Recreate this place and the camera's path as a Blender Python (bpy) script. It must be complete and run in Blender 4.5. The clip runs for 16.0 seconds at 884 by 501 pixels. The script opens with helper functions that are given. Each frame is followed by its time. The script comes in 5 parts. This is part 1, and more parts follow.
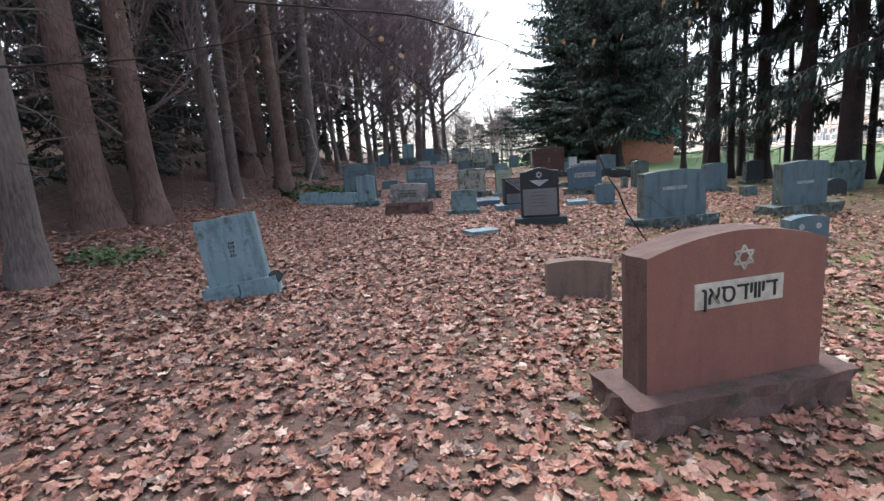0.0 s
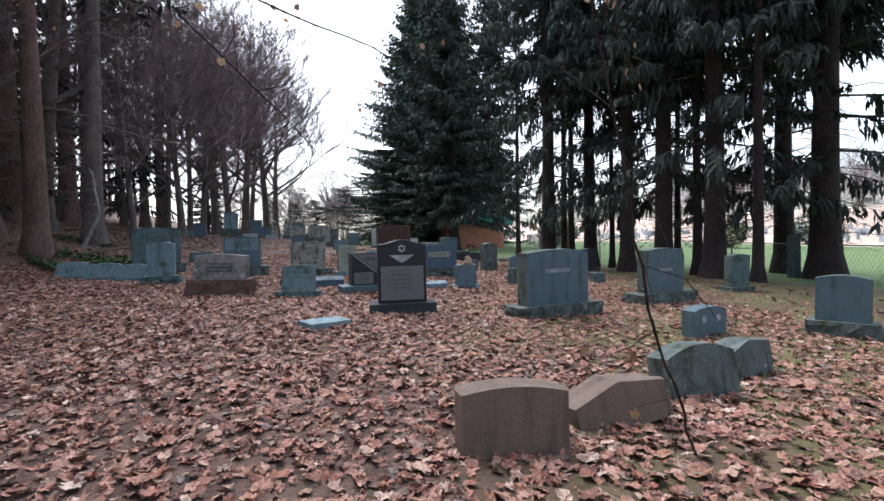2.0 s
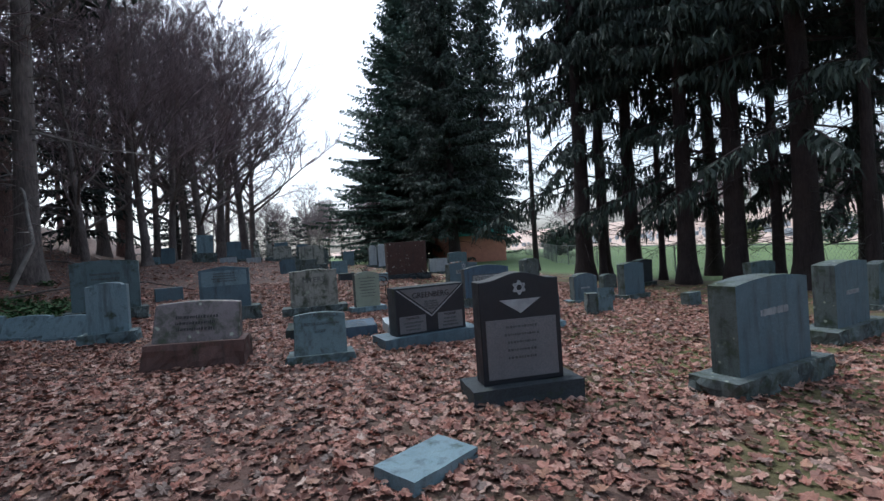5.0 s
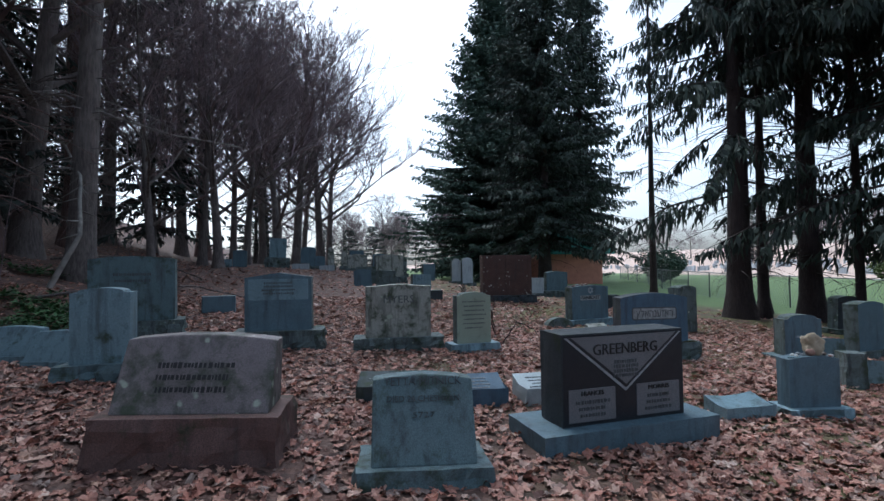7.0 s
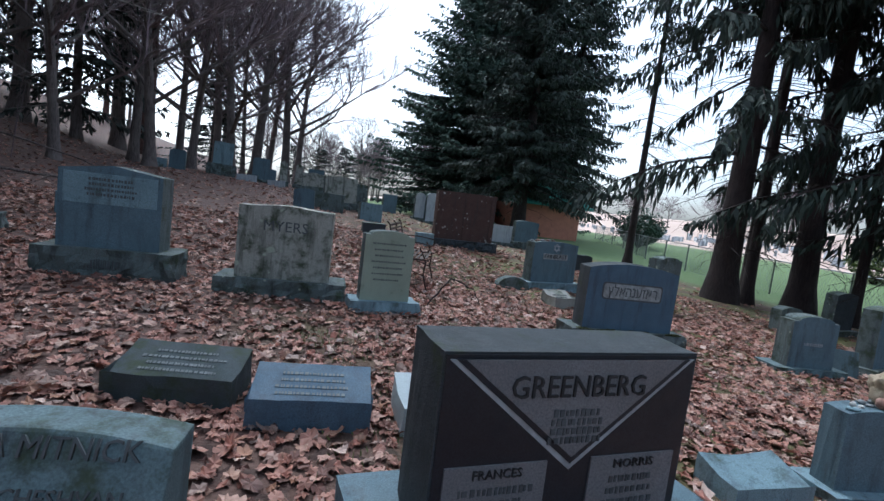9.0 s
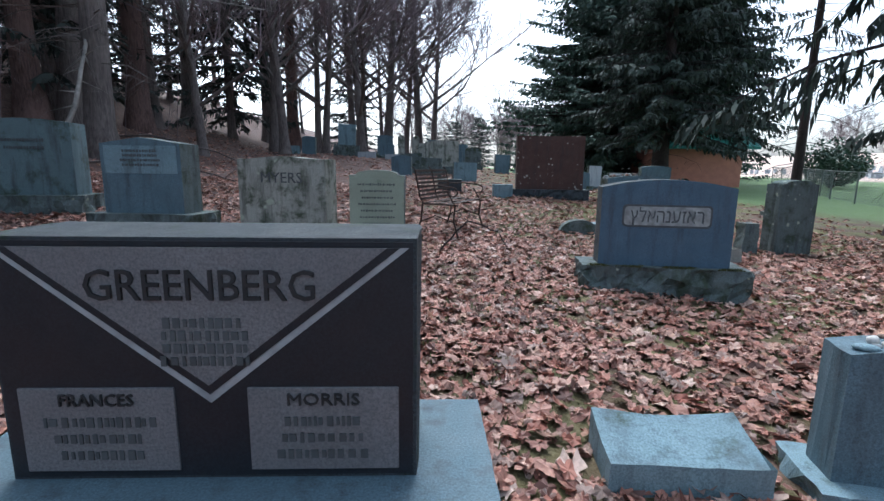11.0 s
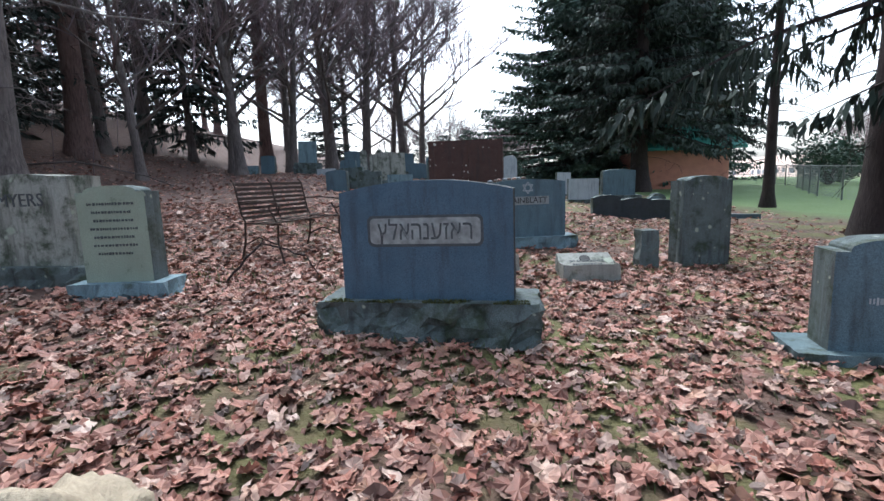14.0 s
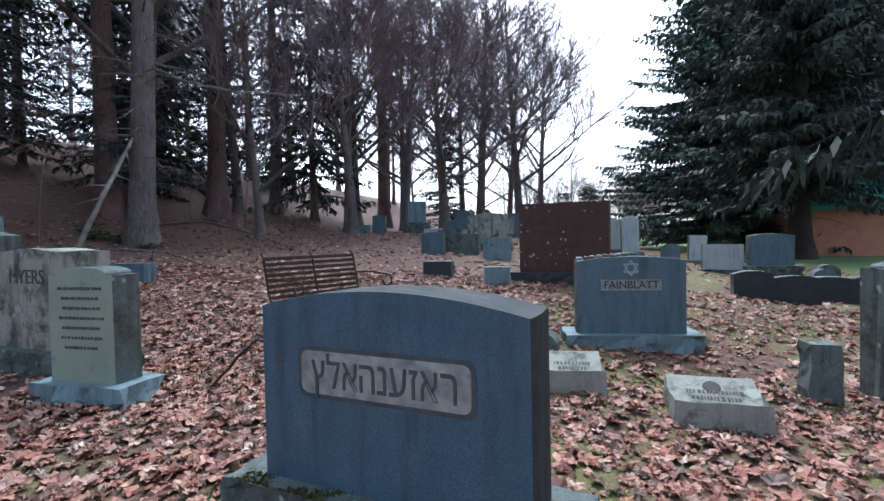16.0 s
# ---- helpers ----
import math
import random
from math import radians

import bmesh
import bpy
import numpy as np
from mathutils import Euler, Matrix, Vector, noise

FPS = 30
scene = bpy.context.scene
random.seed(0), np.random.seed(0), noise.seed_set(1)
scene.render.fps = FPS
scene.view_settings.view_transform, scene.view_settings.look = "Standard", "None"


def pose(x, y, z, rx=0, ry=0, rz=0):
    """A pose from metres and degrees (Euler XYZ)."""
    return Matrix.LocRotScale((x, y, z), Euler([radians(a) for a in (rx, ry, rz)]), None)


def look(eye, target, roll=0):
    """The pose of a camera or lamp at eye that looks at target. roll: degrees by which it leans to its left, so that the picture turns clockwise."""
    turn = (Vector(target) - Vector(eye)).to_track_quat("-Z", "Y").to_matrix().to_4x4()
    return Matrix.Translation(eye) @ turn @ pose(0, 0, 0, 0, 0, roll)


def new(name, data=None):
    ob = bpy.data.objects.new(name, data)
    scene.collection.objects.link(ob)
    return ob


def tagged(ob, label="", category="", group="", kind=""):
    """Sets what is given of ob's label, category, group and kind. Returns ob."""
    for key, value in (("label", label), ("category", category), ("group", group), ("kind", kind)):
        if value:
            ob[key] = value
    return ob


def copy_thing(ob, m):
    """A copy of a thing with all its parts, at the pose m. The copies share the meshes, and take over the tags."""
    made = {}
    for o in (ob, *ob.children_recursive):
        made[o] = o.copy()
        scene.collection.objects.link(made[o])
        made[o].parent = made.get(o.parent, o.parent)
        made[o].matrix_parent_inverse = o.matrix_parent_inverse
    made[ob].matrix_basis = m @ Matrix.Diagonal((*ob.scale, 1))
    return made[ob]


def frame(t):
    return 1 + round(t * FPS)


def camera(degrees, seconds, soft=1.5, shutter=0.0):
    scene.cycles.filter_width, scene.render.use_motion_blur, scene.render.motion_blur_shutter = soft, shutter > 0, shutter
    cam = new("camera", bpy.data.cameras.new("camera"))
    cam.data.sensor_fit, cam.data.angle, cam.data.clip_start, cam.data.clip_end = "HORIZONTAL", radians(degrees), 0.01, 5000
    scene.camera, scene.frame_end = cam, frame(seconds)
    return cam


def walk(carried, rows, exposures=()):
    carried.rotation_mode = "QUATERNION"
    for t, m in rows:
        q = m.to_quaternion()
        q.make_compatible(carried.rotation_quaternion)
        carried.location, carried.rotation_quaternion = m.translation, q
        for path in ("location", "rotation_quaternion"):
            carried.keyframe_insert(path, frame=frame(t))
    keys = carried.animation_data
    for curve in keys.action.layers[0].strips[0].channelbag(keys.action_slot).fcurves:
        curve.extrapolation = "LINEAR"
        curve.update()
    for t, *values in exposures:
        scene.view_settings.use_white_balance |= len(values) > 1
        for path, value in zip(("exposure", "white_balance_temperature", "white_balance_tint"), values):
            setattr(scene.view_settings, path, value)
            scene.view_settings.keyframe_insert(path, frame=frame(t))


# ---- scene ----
cam = camera(85.4, 16.0, soft=1.5)
ROWS = [
    (0.0, 0.136, 0.140, 1.780, -1.86, -10.43, -4.63),
    (0.5, 0.077, 0.739, 1.772, -7.50, -9.32, -1.15),
    (1.0, 0.031, 1.340, 1.718, -11.63, -6.75, 0.44),
    (1.5, 0.133, 2.039, 1.622, -16.73, -2.91, -2.02),
    (2.0, 0.265, 2.641, 1.556, -22.17, -1.78, -1.26),
    (2.5, 0.345, 3.124, 1.715, -24.77, -1.09, -1.18),
    (3.0, 0.212, 3.737, 1.725, -25.05, 1.35, -0.82),
    (3.5, 0.201, 4.319, 1.740, -26.15, 1.47, -2.05),
    (4.0, 0.064, 4.862, 1.796, -25.26, 0.12, -3.89),
    (6.5, 0.286, 8.906, 1.788, -23.53, -0.46, -2.76),
    (7.0, 0.449, 9.681, 1.753, -16.56, 1.82, -0.75),
    (7.5, 0.622, 10.256, 1.822, -15.68, 0.96, 2.85),
    (8.0, 1.020, 10.773, 1.836, -15.10, -0.63, 4.39),
    (8.5, 1.468, 11.225, 1.748, -18.77, -3.98, 6.46),
    (9.0, 1.773, 11.462, 1.701, -19.54, -5.47, 7.03),
    (11.5, 4.000, 11.850, 1.320, 1.20, -10.90, -0.15),
    (12.0, 4.412, 12.155, 1.267, -7.71, -12.15, -2.98),
    (12.5, 4.763, 12.143, 1.267, -8.35, -14.46, -4.32),
    (13.0, 5.071, 12.343, 1.275, -6.14, -15.21, -1.85),
    (13.5, 5.325, 12.551, 1.279, -1.59, -11.44, -1.46),
    (14.0, 5.562, 12.757, 1.306, 0.58, -8.40, -1.95),
    (14.5, 5.701, 13.098, 1.350, 1.86, -6.24, -0.40),
    (15.0, 5.822, 13.425, 1.368, 6.46, -3.40, -0.93),
    (15.5, 5.941, 13.742, 1.429, 12.40, -2.31, -2.16),
    (16.0, 6.056, 14.066, 1.481, 14.85, -1.35, -1.19),
]


def aim(x, y, z, yaw, pitch):
    """A place two metres ahead of the eye."""
    a, b = radians(yaw), radians(pitch)
    return (x - 2 * math.sin(a) * math.cos(b), y + 2 * math.cos(a) * math.cos(b), z + 2 * math.sin(b))


walk(cam, [(t, look((x, y, z), aim(x, y, z, yaw, pitch), roll)) for t, x, y, z, yaw, pitch, roll in ROWS],
     exposures=[(0.0, 1.75, 6100, 8), (2.0, 1.45, 6050, 8), (3.0, 1.15, 5950, 7), (4.0, 0.95, 5850, 7), (7.0, 0.82, 5450, 5), (9.0, 1.05, 5450, 5), (11.5, 1.55, 5600, 5), (12.5, 1.65, 5750, 6), (14.0, 1.65, 5750, 6), (16.0, 1.65, 5550, 6)])

# ---- light: bright overcast sky, late autumn afternoon ----
SUN_EL, SUN_ROT = radians(56), radians(-12)
world = bpy.data.worlds.new("overcast")
scene.world = world
world.use_nodes = True
wn = world.node_tree
sky = wn.nodes.new("ShaderNodeTexSky")
sky.sky_type = "NISHITA"
sky.sun_disc = False
sky.sun_elevation, sky.sun_rotation = SUN_EL, SUN_ROT
sky.air_density, sky.dust_density, sky.ozone_density = 1.0, 4.0, 1.0
grey = wn.nodes.new("ShaderNodeHueSaturation")
grey.inputs["Saturation"].default_value = 0.45
wn.links.new(sky.outputs[0], grey.inputs["Color"])
wn.links.new(grey.outputs[0], wn.nodes["Background"].inputs["Color"])
wn.nodes["Background"].inputs["Strength"].default_value = 0.15
sun_data = bpy.data.lights.new("sun", "SUN")
sun_data.energy, sun_data.angle, sun_data.color = 0.5, radians(40), (1.0, 0.96, 0.92)
sun = new("sun", sun_data)
sun.matrix_world = look((0, 0, 30), (0 - math.sin(SUN_ROT) * 30, 0 - math.cos(SUN_ROT) * 30, 30 - 30 * math.tan(SUN_EL)))


# ---- materials ----
class Nodes:
    """A small builder of node materials."""

    def __init__(self, name):
        self.mat = bpy.data.materials.new(name)
        self.mat.use_nodes = True
        self.tree = self.mat.node_tree
        self.bsdf = self.tree.nodes["Principled BSDF"]
        self.coord = self.tree.nodes.new("ShaderNodeTexCoord").outputs["Object"]

    def add(self, kind, **inputs):
        node = self.tree.nodes.new(kind)
        for key, value in inputs.items():
            self.put(node.inputs[key.replace("_", " ")], value)
        return node

    def put(self, socket, value):
        if isinstance(value, bpy.types.NodeSocket):
            self.tree.links.new(value, socket)
        else:
            socket.default_value = value

    def shifted(self, scale=(1, 1, 1)):
        info = self.add("ShaderNodeObjectInfo").outputs["Random"]
        mul = self.add("ShaderNodeMath")
        mul.operation = "MULTIPLY"
        self.put(mul.inputs[0], info)
        mul.inputs[1].default_value = 37.0
        mapping = self.add("ShaderNodeMapping", Vector=self.coord, Scale=scale)
        self.put(mapping.inputs["Location"], mul.outputs[0])
        return mapping.outputs[0]

    def noise(self, scale, detail=3.0, vector=None, rough=0.55):
        return self.add("ShaderNodeTexNoise", Vector=vector or self.coord, Scale=scale, Detail=detail, Roughness=rough).outputs["Fac"]

    def ramp(self, fac, *stops):
        node = self.add("ShaderNodeValToRGB", Fac=fac)
        while len(node.color_ramp.elements) < len(stops):
            node.color_ramp.elements.new(0.5)
        for element, (at, c) in zip(node.color_ramp.elements, stops):
            element.position = at
            element.color = (c, c, c, 1) if isinstance(c, (int, float)) else (*c, 1)
        return node.outputs[0]

    def mix(self, fac, a, b, how="MIX"):
        node = self.add("ShaderNodeMix")
        node.data_type, node.blend_type = "RGBA", how
        for socket, value in ((node.inputs[0], fac), (node.inputs[6], a), (node.inputs[7], b)):
            self.put(socket, (*value, 1) if isinstance(value, tuple) and len(value) == 3 else value)
        return node.outputs[2]

    def bump(self, height, strength, distance=0.01):
        node = self.add("ShaderNodeBump", Height=height, Strength=strength, Distance=distance)
        self.put(self.bsdf.inputs["Normal"], node.outputs[0])

    def done(self, color, rough=0.6, **more):
        self.put(self.bsdf.inputs["Base Color"], (*color, 1) if isinstance(color, tuple) else color)
        self.put(self.bsdf.inputs["Roughness"], rough)
        for key, value in more.items():
            self.put(self.bsdf.inputs[key.replace("_", " ")], value)
        return self.mat


def granite(name, base, speck=0.35, rough=0.5, stain=0.4, lichen=0.0, moss=0.0, lichen_color=(0.42, 0.47, 0.38), bump=0.15, streak=(0.03, 0.03, 0.032)):
    n = Nodes(name)
    v = n.shifted()
    dark, light = tuple(c * (1 - speck) for c in base), tuple(min(1, c * (1 + speck)) for c in base)
    fine = n.noise(130, 3, v, 0.7)
    col = n.ramp(fine, (0.36, dark), (0.5, base), (0.66, light))
    col = n.mix(n.ramp(n.noise(3.5, 5, v), (0.35, 0.0), (0.7, 0.5)), col, tuple(c * 0.72 for c in base))
    long = n.shifted((5.0, 5.0, 0.7))
    run = n.ramp(n.noise(2.2, 6, long, 0.65), (0.5, 0.0), (0.72, 1.0))
    m = n.add("ShaderNodeMath")
    m.operation = "MULTIPLY"
    n.put(m.inputs[0], run)
    m.inputs[1].default_value = stain
    col = n.mix(m.outputs[0], col, streak)
    height = fine
    if moss:
        patch = n.ramp(n.noise(4.5, 6, v, 0.7), (0.62 - 0.25 * moss, 0.0), (0.74 - 0.2 * moss, 0.9))
        col = n.mix(patch, col, n.mix(n.noise(60, 3, v), (0.016, 0.022, 0.015), (0.06, 0.085, 0.045)))
    if lichen:
        spots = n.add("ShaderNodeTexVoronoi", Vector=v, Scale=9.0)
        spots.feature = "SMOOTH_F1"
        wob = n.add("ShaderNodeMath")
        wob.operation = "ADD"
        n.put(wob.inputs[0], spots.outputs["Distance"])
        n.put(wob.inputs[1], n.noise(2.3, 4, v, 0.7))
        patch = n.ramp(wob.outputs[0], (0.42 + 0.3 * lichen, 0.95), (0.50 + 0.3 * lichen, 0.0))
        col = n.mix(patch, col, n.mix(n.noise(90, 3, v), tuple(c * 0.6 for c in lichen_color), lichen_color))
    n.bump(n.mix(0.5, n.noise(140, 3, v), n.noise(14, 5, v)), bump, 0.012)
    return n.done(col, n.ramp(n.noise(9, 4, v), (0.3, rough), (0.75, min(1, rough + 0.25))))


GREY_BLUE = granite("blue_grey_granite", (0.10, 0.16, 0.195), 0.35, 0.6, 0.6)
BLUE_DARK = granite("dark_blue_granite", (0.068, 0.122, 0.178), 0.35, 0.6, 0.5)
BLUE_PALE = granite("pale_blue_granite", (0.18, 0.27, 0.31), 0.3, 0.65, 0.6, moss=0.2)
BLUE_GREEN = granite("weathered_green_grey_granite", (0.115, 0.17, 0.185), 0.35, 0.7, 0.8, moss=0.4)
BASE_GREY = granite("rough_grey_base_stone", (0.115, 0.145, 0.145), 0.45, 0.85, 0.9, lichen=0.36, moss=0.5, bump=0.5)
RED_STONE = granite("red_brown_granite", (0.235, 0.105, 0.085), 0.18, 0.5, 0.2)
RED_BASE = granite("rough_red_brown_stone", (0.14, 0.085, 0.075), 0.35, 0.8, 0.6, moss=0.2, bump=0.5)
PINK_GREY = granite("pinkish_grey_granite", (0.18, 0.155, 0.16), 0.3, 0.55, 0.5, lichen=0.42, moss=0.6)
BROWN_ROCK = granite("brown_field_stone", (0.19, 0.14, 0.115), 0.3, 0.85, 0.5, bump=0.6)
BLACK_POLISHED = granite("polished_black_granite", (0.011, 0.015, 0.022), 0.4, 0.38, 0.0, bump=0.02)
BLACK_PANEL = granite("honed_grey_panel_stone", (0.16, 0.165, 0.175), 0.3, 0.5, 0.1, bump=0.04)
DARK_SIDE = granite("rough_dark_stone", (0.042, 0.052, 0.06), 0.5, 0.75, 0.4, moss=0.2, bump=0.6)
MARBLE_STAINED = granite("stained_pale_marble", (0.33, 0.34, 0.305), 0.2, 0.75, 1.0, lichen=0.36, moss=0.55, streak=(0.055, 0.06, 0.05))
MARBLE_GREEN = granite("pale_green_marble", (0.29, 0.345, 0.275), 0.15, 0.7, 0.25, moss=0.12, streak=(0.2, 0.22, 0.16))
MARBLE_WHITE = granite("weathered_white_marble", (0.40, 0.44, 0.47), 0.1, 0.7, 0.4)
BROWN_MONUMENT = granite("rust_brown_lichened_stone", (0.075, 0.04, 0.033), 0.3, 0.7, 0.5, lichen=0.36, lichen_color=(0.5, 0.5, 0.45))
LIGHT_SLAB = granite("light_grey_granite", (0.40, 0.47, 0.49), 0.22, 0.45, 0.1)
MOSSY_SLAB = granite("moss_covered_dark_slab", (0.05, 0.068, 0.075), 0.3, 0.75, 0.4, moss=0.6)
LICHEN_SLAB = granite("lichen_covered_grey_stone", (0.3, 0.31, 0.28), 0.25, 0.7, 0.4, lichen=0.5, moss=0.35)
PEBBLE_TAN = granite("tan_quartz_rock", (0.42, 0.35, 0.25), 0.15, 0.75, 0.15, bump=0.6)
PEBBLE_PINK = granite("pink_pebble", (0.30, 0.17, 0.13), 0.15, 0.6, 0.1)
PEBBLE_GREY = granite("grey_pebble", (0.22, 0.24, 0.25), 0.2, 0.6, 0.1)
PEBBLE_WHITE = granite("white_pebble", (0.55, 0.53, 0.5), 0.15, 0.6, 0.1)


def plain(name, color, rough=0.6, vary=0.25, scale=12, **more):
    n = Nodes(name)
    v = n.shifted()
    col = n.ramp(n.noise(scale, 5, v), (0.3, tuple(c * (1 - vary) for c in color)), (0.7, tuple(c * (1 + vary) for c in color)))
    n.bump(n.noise(scale * 6, 3, v), 0.2, 0.006)
    return n.done(col, rough, **more)


LETTER_DARK = plain("dark_lettering", (0.02, 0.021, 0.023), 0.7)
LETTER_MID = plain("worn_pale_lettering", (0.15, 0.17, 0.175), 0.8)
LETTER_GREY = plain("grey_cut_lettering", (0.07, 0.08, 0.085), 0.8)
LETTER_PALE = plain("pale_cut_lettering", (0.33, 0.36, 0.38), 0.8)
PLATE_PALE = plain("pale_name_panel", (0.46, 0.44, 0.38), 0.7, 0.35, 9)
PLATE_BLUE = plain("pale_blue_grey_name_panel", (0.27, 0.29, 0.29), 0.75, 0.4, 14)
IRON = plain("rusted_dark_iron", (0.05, 0.032, 0.025), 0.75, 0.4, 30, Metallic=0.3)
FENCE_STEEL = plain("galvanised_fence_steel", (0.22, 0.24, 0.24), 0.5, 0.2, 30, Metallic=0.6)
BRICK_WALL = plain("salmon_painted_block", (0.52, 0.23, 0.16), 0.85, 0.12, 3)
ROOF_GREEN = plain("green_metal_roof", (0.035, 0.21, 0.165), 0.5, 0.1, 3)
BLACK_PLASTIC = plain("black_enamel", (0.015, 0.016, 0.018), 0.4)


def bark(name, dark, light, scale=7.0):
    n = Nodes(name)
    v = n.shifted((1, 1, 0.16))
    ridges = n.noise(scale * 4, 6, v, 0.7)
    col = n.ramp(ridges, (0.32, dark), (0.68, light))
    col = n.mix(n.ramp(n.noise(1.3, 4), (0.45, 0.0), (0.7, 0.55)), col, tuple(c * 1.35 for c in light))
    n.bump(ridges, 0.9, 0.03)
    return n.done(col, 0.92)


BARK_GREY = bark("grey_brown_bark", (0.055, 0.045, 0.042), (0.20, 0.17, 0.16))
BARK_RED = bark("reddish_pine_bark", (0.055, 0.034, 0.03), (0.21, 0.135, 0.12))
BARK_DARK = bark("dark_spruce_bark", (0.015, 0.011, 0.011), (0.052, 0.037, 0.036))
TWIG = plain("bare_purple_grey_twigs", (0.19, 0.145, 0.155), 0.9, 0.3, 2)
TWIG_PALE = plain("pale_dead_branch", (0.26, 0.24, 0.22), 0.9, 0.3, 6)


def foliage(name, dark, light, thin=0.25):
    n = Nodes(name)
    rnd = n.add("ShaderNodeNewGeometry").outputs["Random Per Island"]
    col = n.ramp(rnd, (0.0, dark), (1.0, light))
    return n.done(col, 0.75, Subsurface_Weight=0.0)


NEEDLES = foliage("spruce_needles", (0.012, 0.022, 0.018), (0.045, 0.068, 0.05))
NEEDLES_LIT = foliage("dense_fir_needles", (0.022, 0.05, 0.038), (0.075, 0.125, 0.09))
NEEDLES_PINE = foliage("pine_needles", (0.016, 0.025, 0.022), (0.05, 0.065, 0.055))
IVY = foliage("green_ground_ivy", (0.02, 0.06, 0.02), (0.075, 0.16, 0.05))
MOSS = foliage("olive_moss", (0.035, 0.045, 0.012), (0.11, 0.115, 0.03))
GRASS_TUFT = foliage("short_green_grass", (0.05, 0.075, 0.02), (0.13, 0.16, 0.05))


def leaf_material(name, stops):
    n = Nodes(name)
    rnd = n.add("ShaderNodeNewGeometry").outputs["Random Per Island"]
    col = n.ramp(rnd, *stops)
    col = n.mix(n.ramp(n.noise(45, 3), (0.4, 0.0), (0.75, 0.55)), col, (0.10, 0.06, 0.045))
    n.bump(n.noise(70, 3), 0.25, 0.004)
    return n.done(col, 0.62)


LEAVES = leaf_material("fallen_oak_and_maple_leaves", (
    (0.0, (0.10, 0.046, 0.036)), (0.2, (0.26, 0.115, 0.085)), (0.4, (0.45, 0.235, 0.175)), (0.56, (0.34, 0.125, 0.085)),
    (0.74, (0.54, 0.345, 0.27)), (0.86, (0.17, 0.13, 0.115)), (0.93, (0.40, 0.20, 0.12)), (1.0, (0.66, 0.51, 0.43))))
LEAF_HANG = leaf_material("withered_tan_leaves", ((0.0, (0.30, 0.16, 0.07)), (1.0, (0.52, 0.34, 0.19))))


def ground_material():
    n = Nodes("leaf_litter_and_turf")
    v = n.coord
    cells = n.add("ShaderNodeTexVoronoi", Vector=v, Scale=11.0)
    litter = n.ramp(n.add("ShaderNodeSeparateColor", Color=cells.outputs["Color"]).outputs[0],
                    (0.0, (0.07, 0.036, 0.03)), (0.3, (0.20, 0.095, 0.07)), (0.6, (0.29, 0.15, 0.112)), (0.85, (0.38, 0.235, 0.18)), (1.0, (0.11, 0.075, 0.065)))
    litter = n.mix(n.ramp(cells.outputs["Distance"], (0.03, 0.0), (0.085, 0.75)), litter, (0.05, 0.03, 0.024))
    soil = n.ramp(n.noise(3.0, 6), (0.3, (0.06, 0.034, 0.025)), (0.55, (0.10, 0.06, 0.038)), (0.75, (0.085, 0.08, 0.032)))
    bits = n.add("ShaderNodeTexVoronoi", Vector=v, Scale=26.0)
    soil = n.mix(n.ramp(n.add("ShaderNodeSeparateColor", Color=bits.outputs["Color"]).outputs[1], (0.55, 0.0), (0.6, 0.8)), soil, n.mix(n.noise(8, 2), (0.05, 0.03, 0.023), (0.22, 0.13, 0.095)))
    soil = n.mix(n.ramp(n.noise(1.3, 5), (0.42, 0.0), (0.56, 0.85)), soil, n.mix(n.noise(40, 3), (0.075, 0.09, 0.02), (0.17, 0.175, 0.05)))
    lawn = n.mix(n.noise(0.6, 4), (0.10, 0.17, 0.055), (0.17, 0.24, 0.09))
    lawn = n.mix(n.ramp(n.noise(25, 3), (0.4, 0.0), (0.7, 0.4)), lawn, (0.07, 0.11, 0.04))
    sep = n.add("ShaderNodeSeparateXYZ", Vector=v)

    def math_node(how, a, b):
        m = n.add("ShaderNodeMath")
        m.operation = how
        n.put(m.inputs[0], a)
        n.put(m.inputs[1], b)
        return m.outputs[0]

    wob = math_node("MULTIPLY", n.noise(0.35, 4), 6.0)
    # bare soil and moss between the stones beside the spruces
    bare = math_node("ADD", math_node("SUBTRACT", sep.outputs["X"], math_node("MULTIPLY", sep.outputs["Y"], 0.12)), wob)
    col = n.mix(n.ramp(math_node("MULTIPLY", math_node("SUBTRACT", bare, 2.2), 0.2), (0.1, 0.0), (0.9, 0.85)), litter, soil)
    # lawn past the fence
    out = math_node("ADD", math_node("ADD", sep.outputs["X"], math_node("MULTIPLY", sep.outputs["Y"], 0.12)), math_node("MULTIPLY", wob, 0.25))
    col = n.mix(n.ramp(math_node("MULTIPLY", math_node("SUBTRACT", out, 16.9), 0.5), (0.1, 0.0), (0.9, 1.0)), col, lawn)
    # pale dry hayfield beyond the lawn
    hay = n.mix(n.noise(0.25, 5), (0.42, 0.30, 0.24), (0.56, 0.44, 0.36))
    col = n.mix(n.ramp(math_node("MULTIPLY", math_node("SUBTRACT", out, 52.0), 0.2), (0.1, 0.0), (0.9, 1.0)), col, hay)
    n.bump(n.mix(0.6, cells.outputs["Distance"], n.noise(30, 4)), 0.8, 0.04)
    return n.done(col, 0.9)


GROUND = ground_material()


# ---- builders ----
def mesh_of(name, verts, faces, mat, smooth=False):
    me = bpy.data.meshes.new(name)
    me.from_pydata(verts, [], faces)
    me.materials.append(mat)
    if smooth:
        me.polygons.foreach_set("use_smooth", [True] * len(me.polygons))
    me.update()
    return me


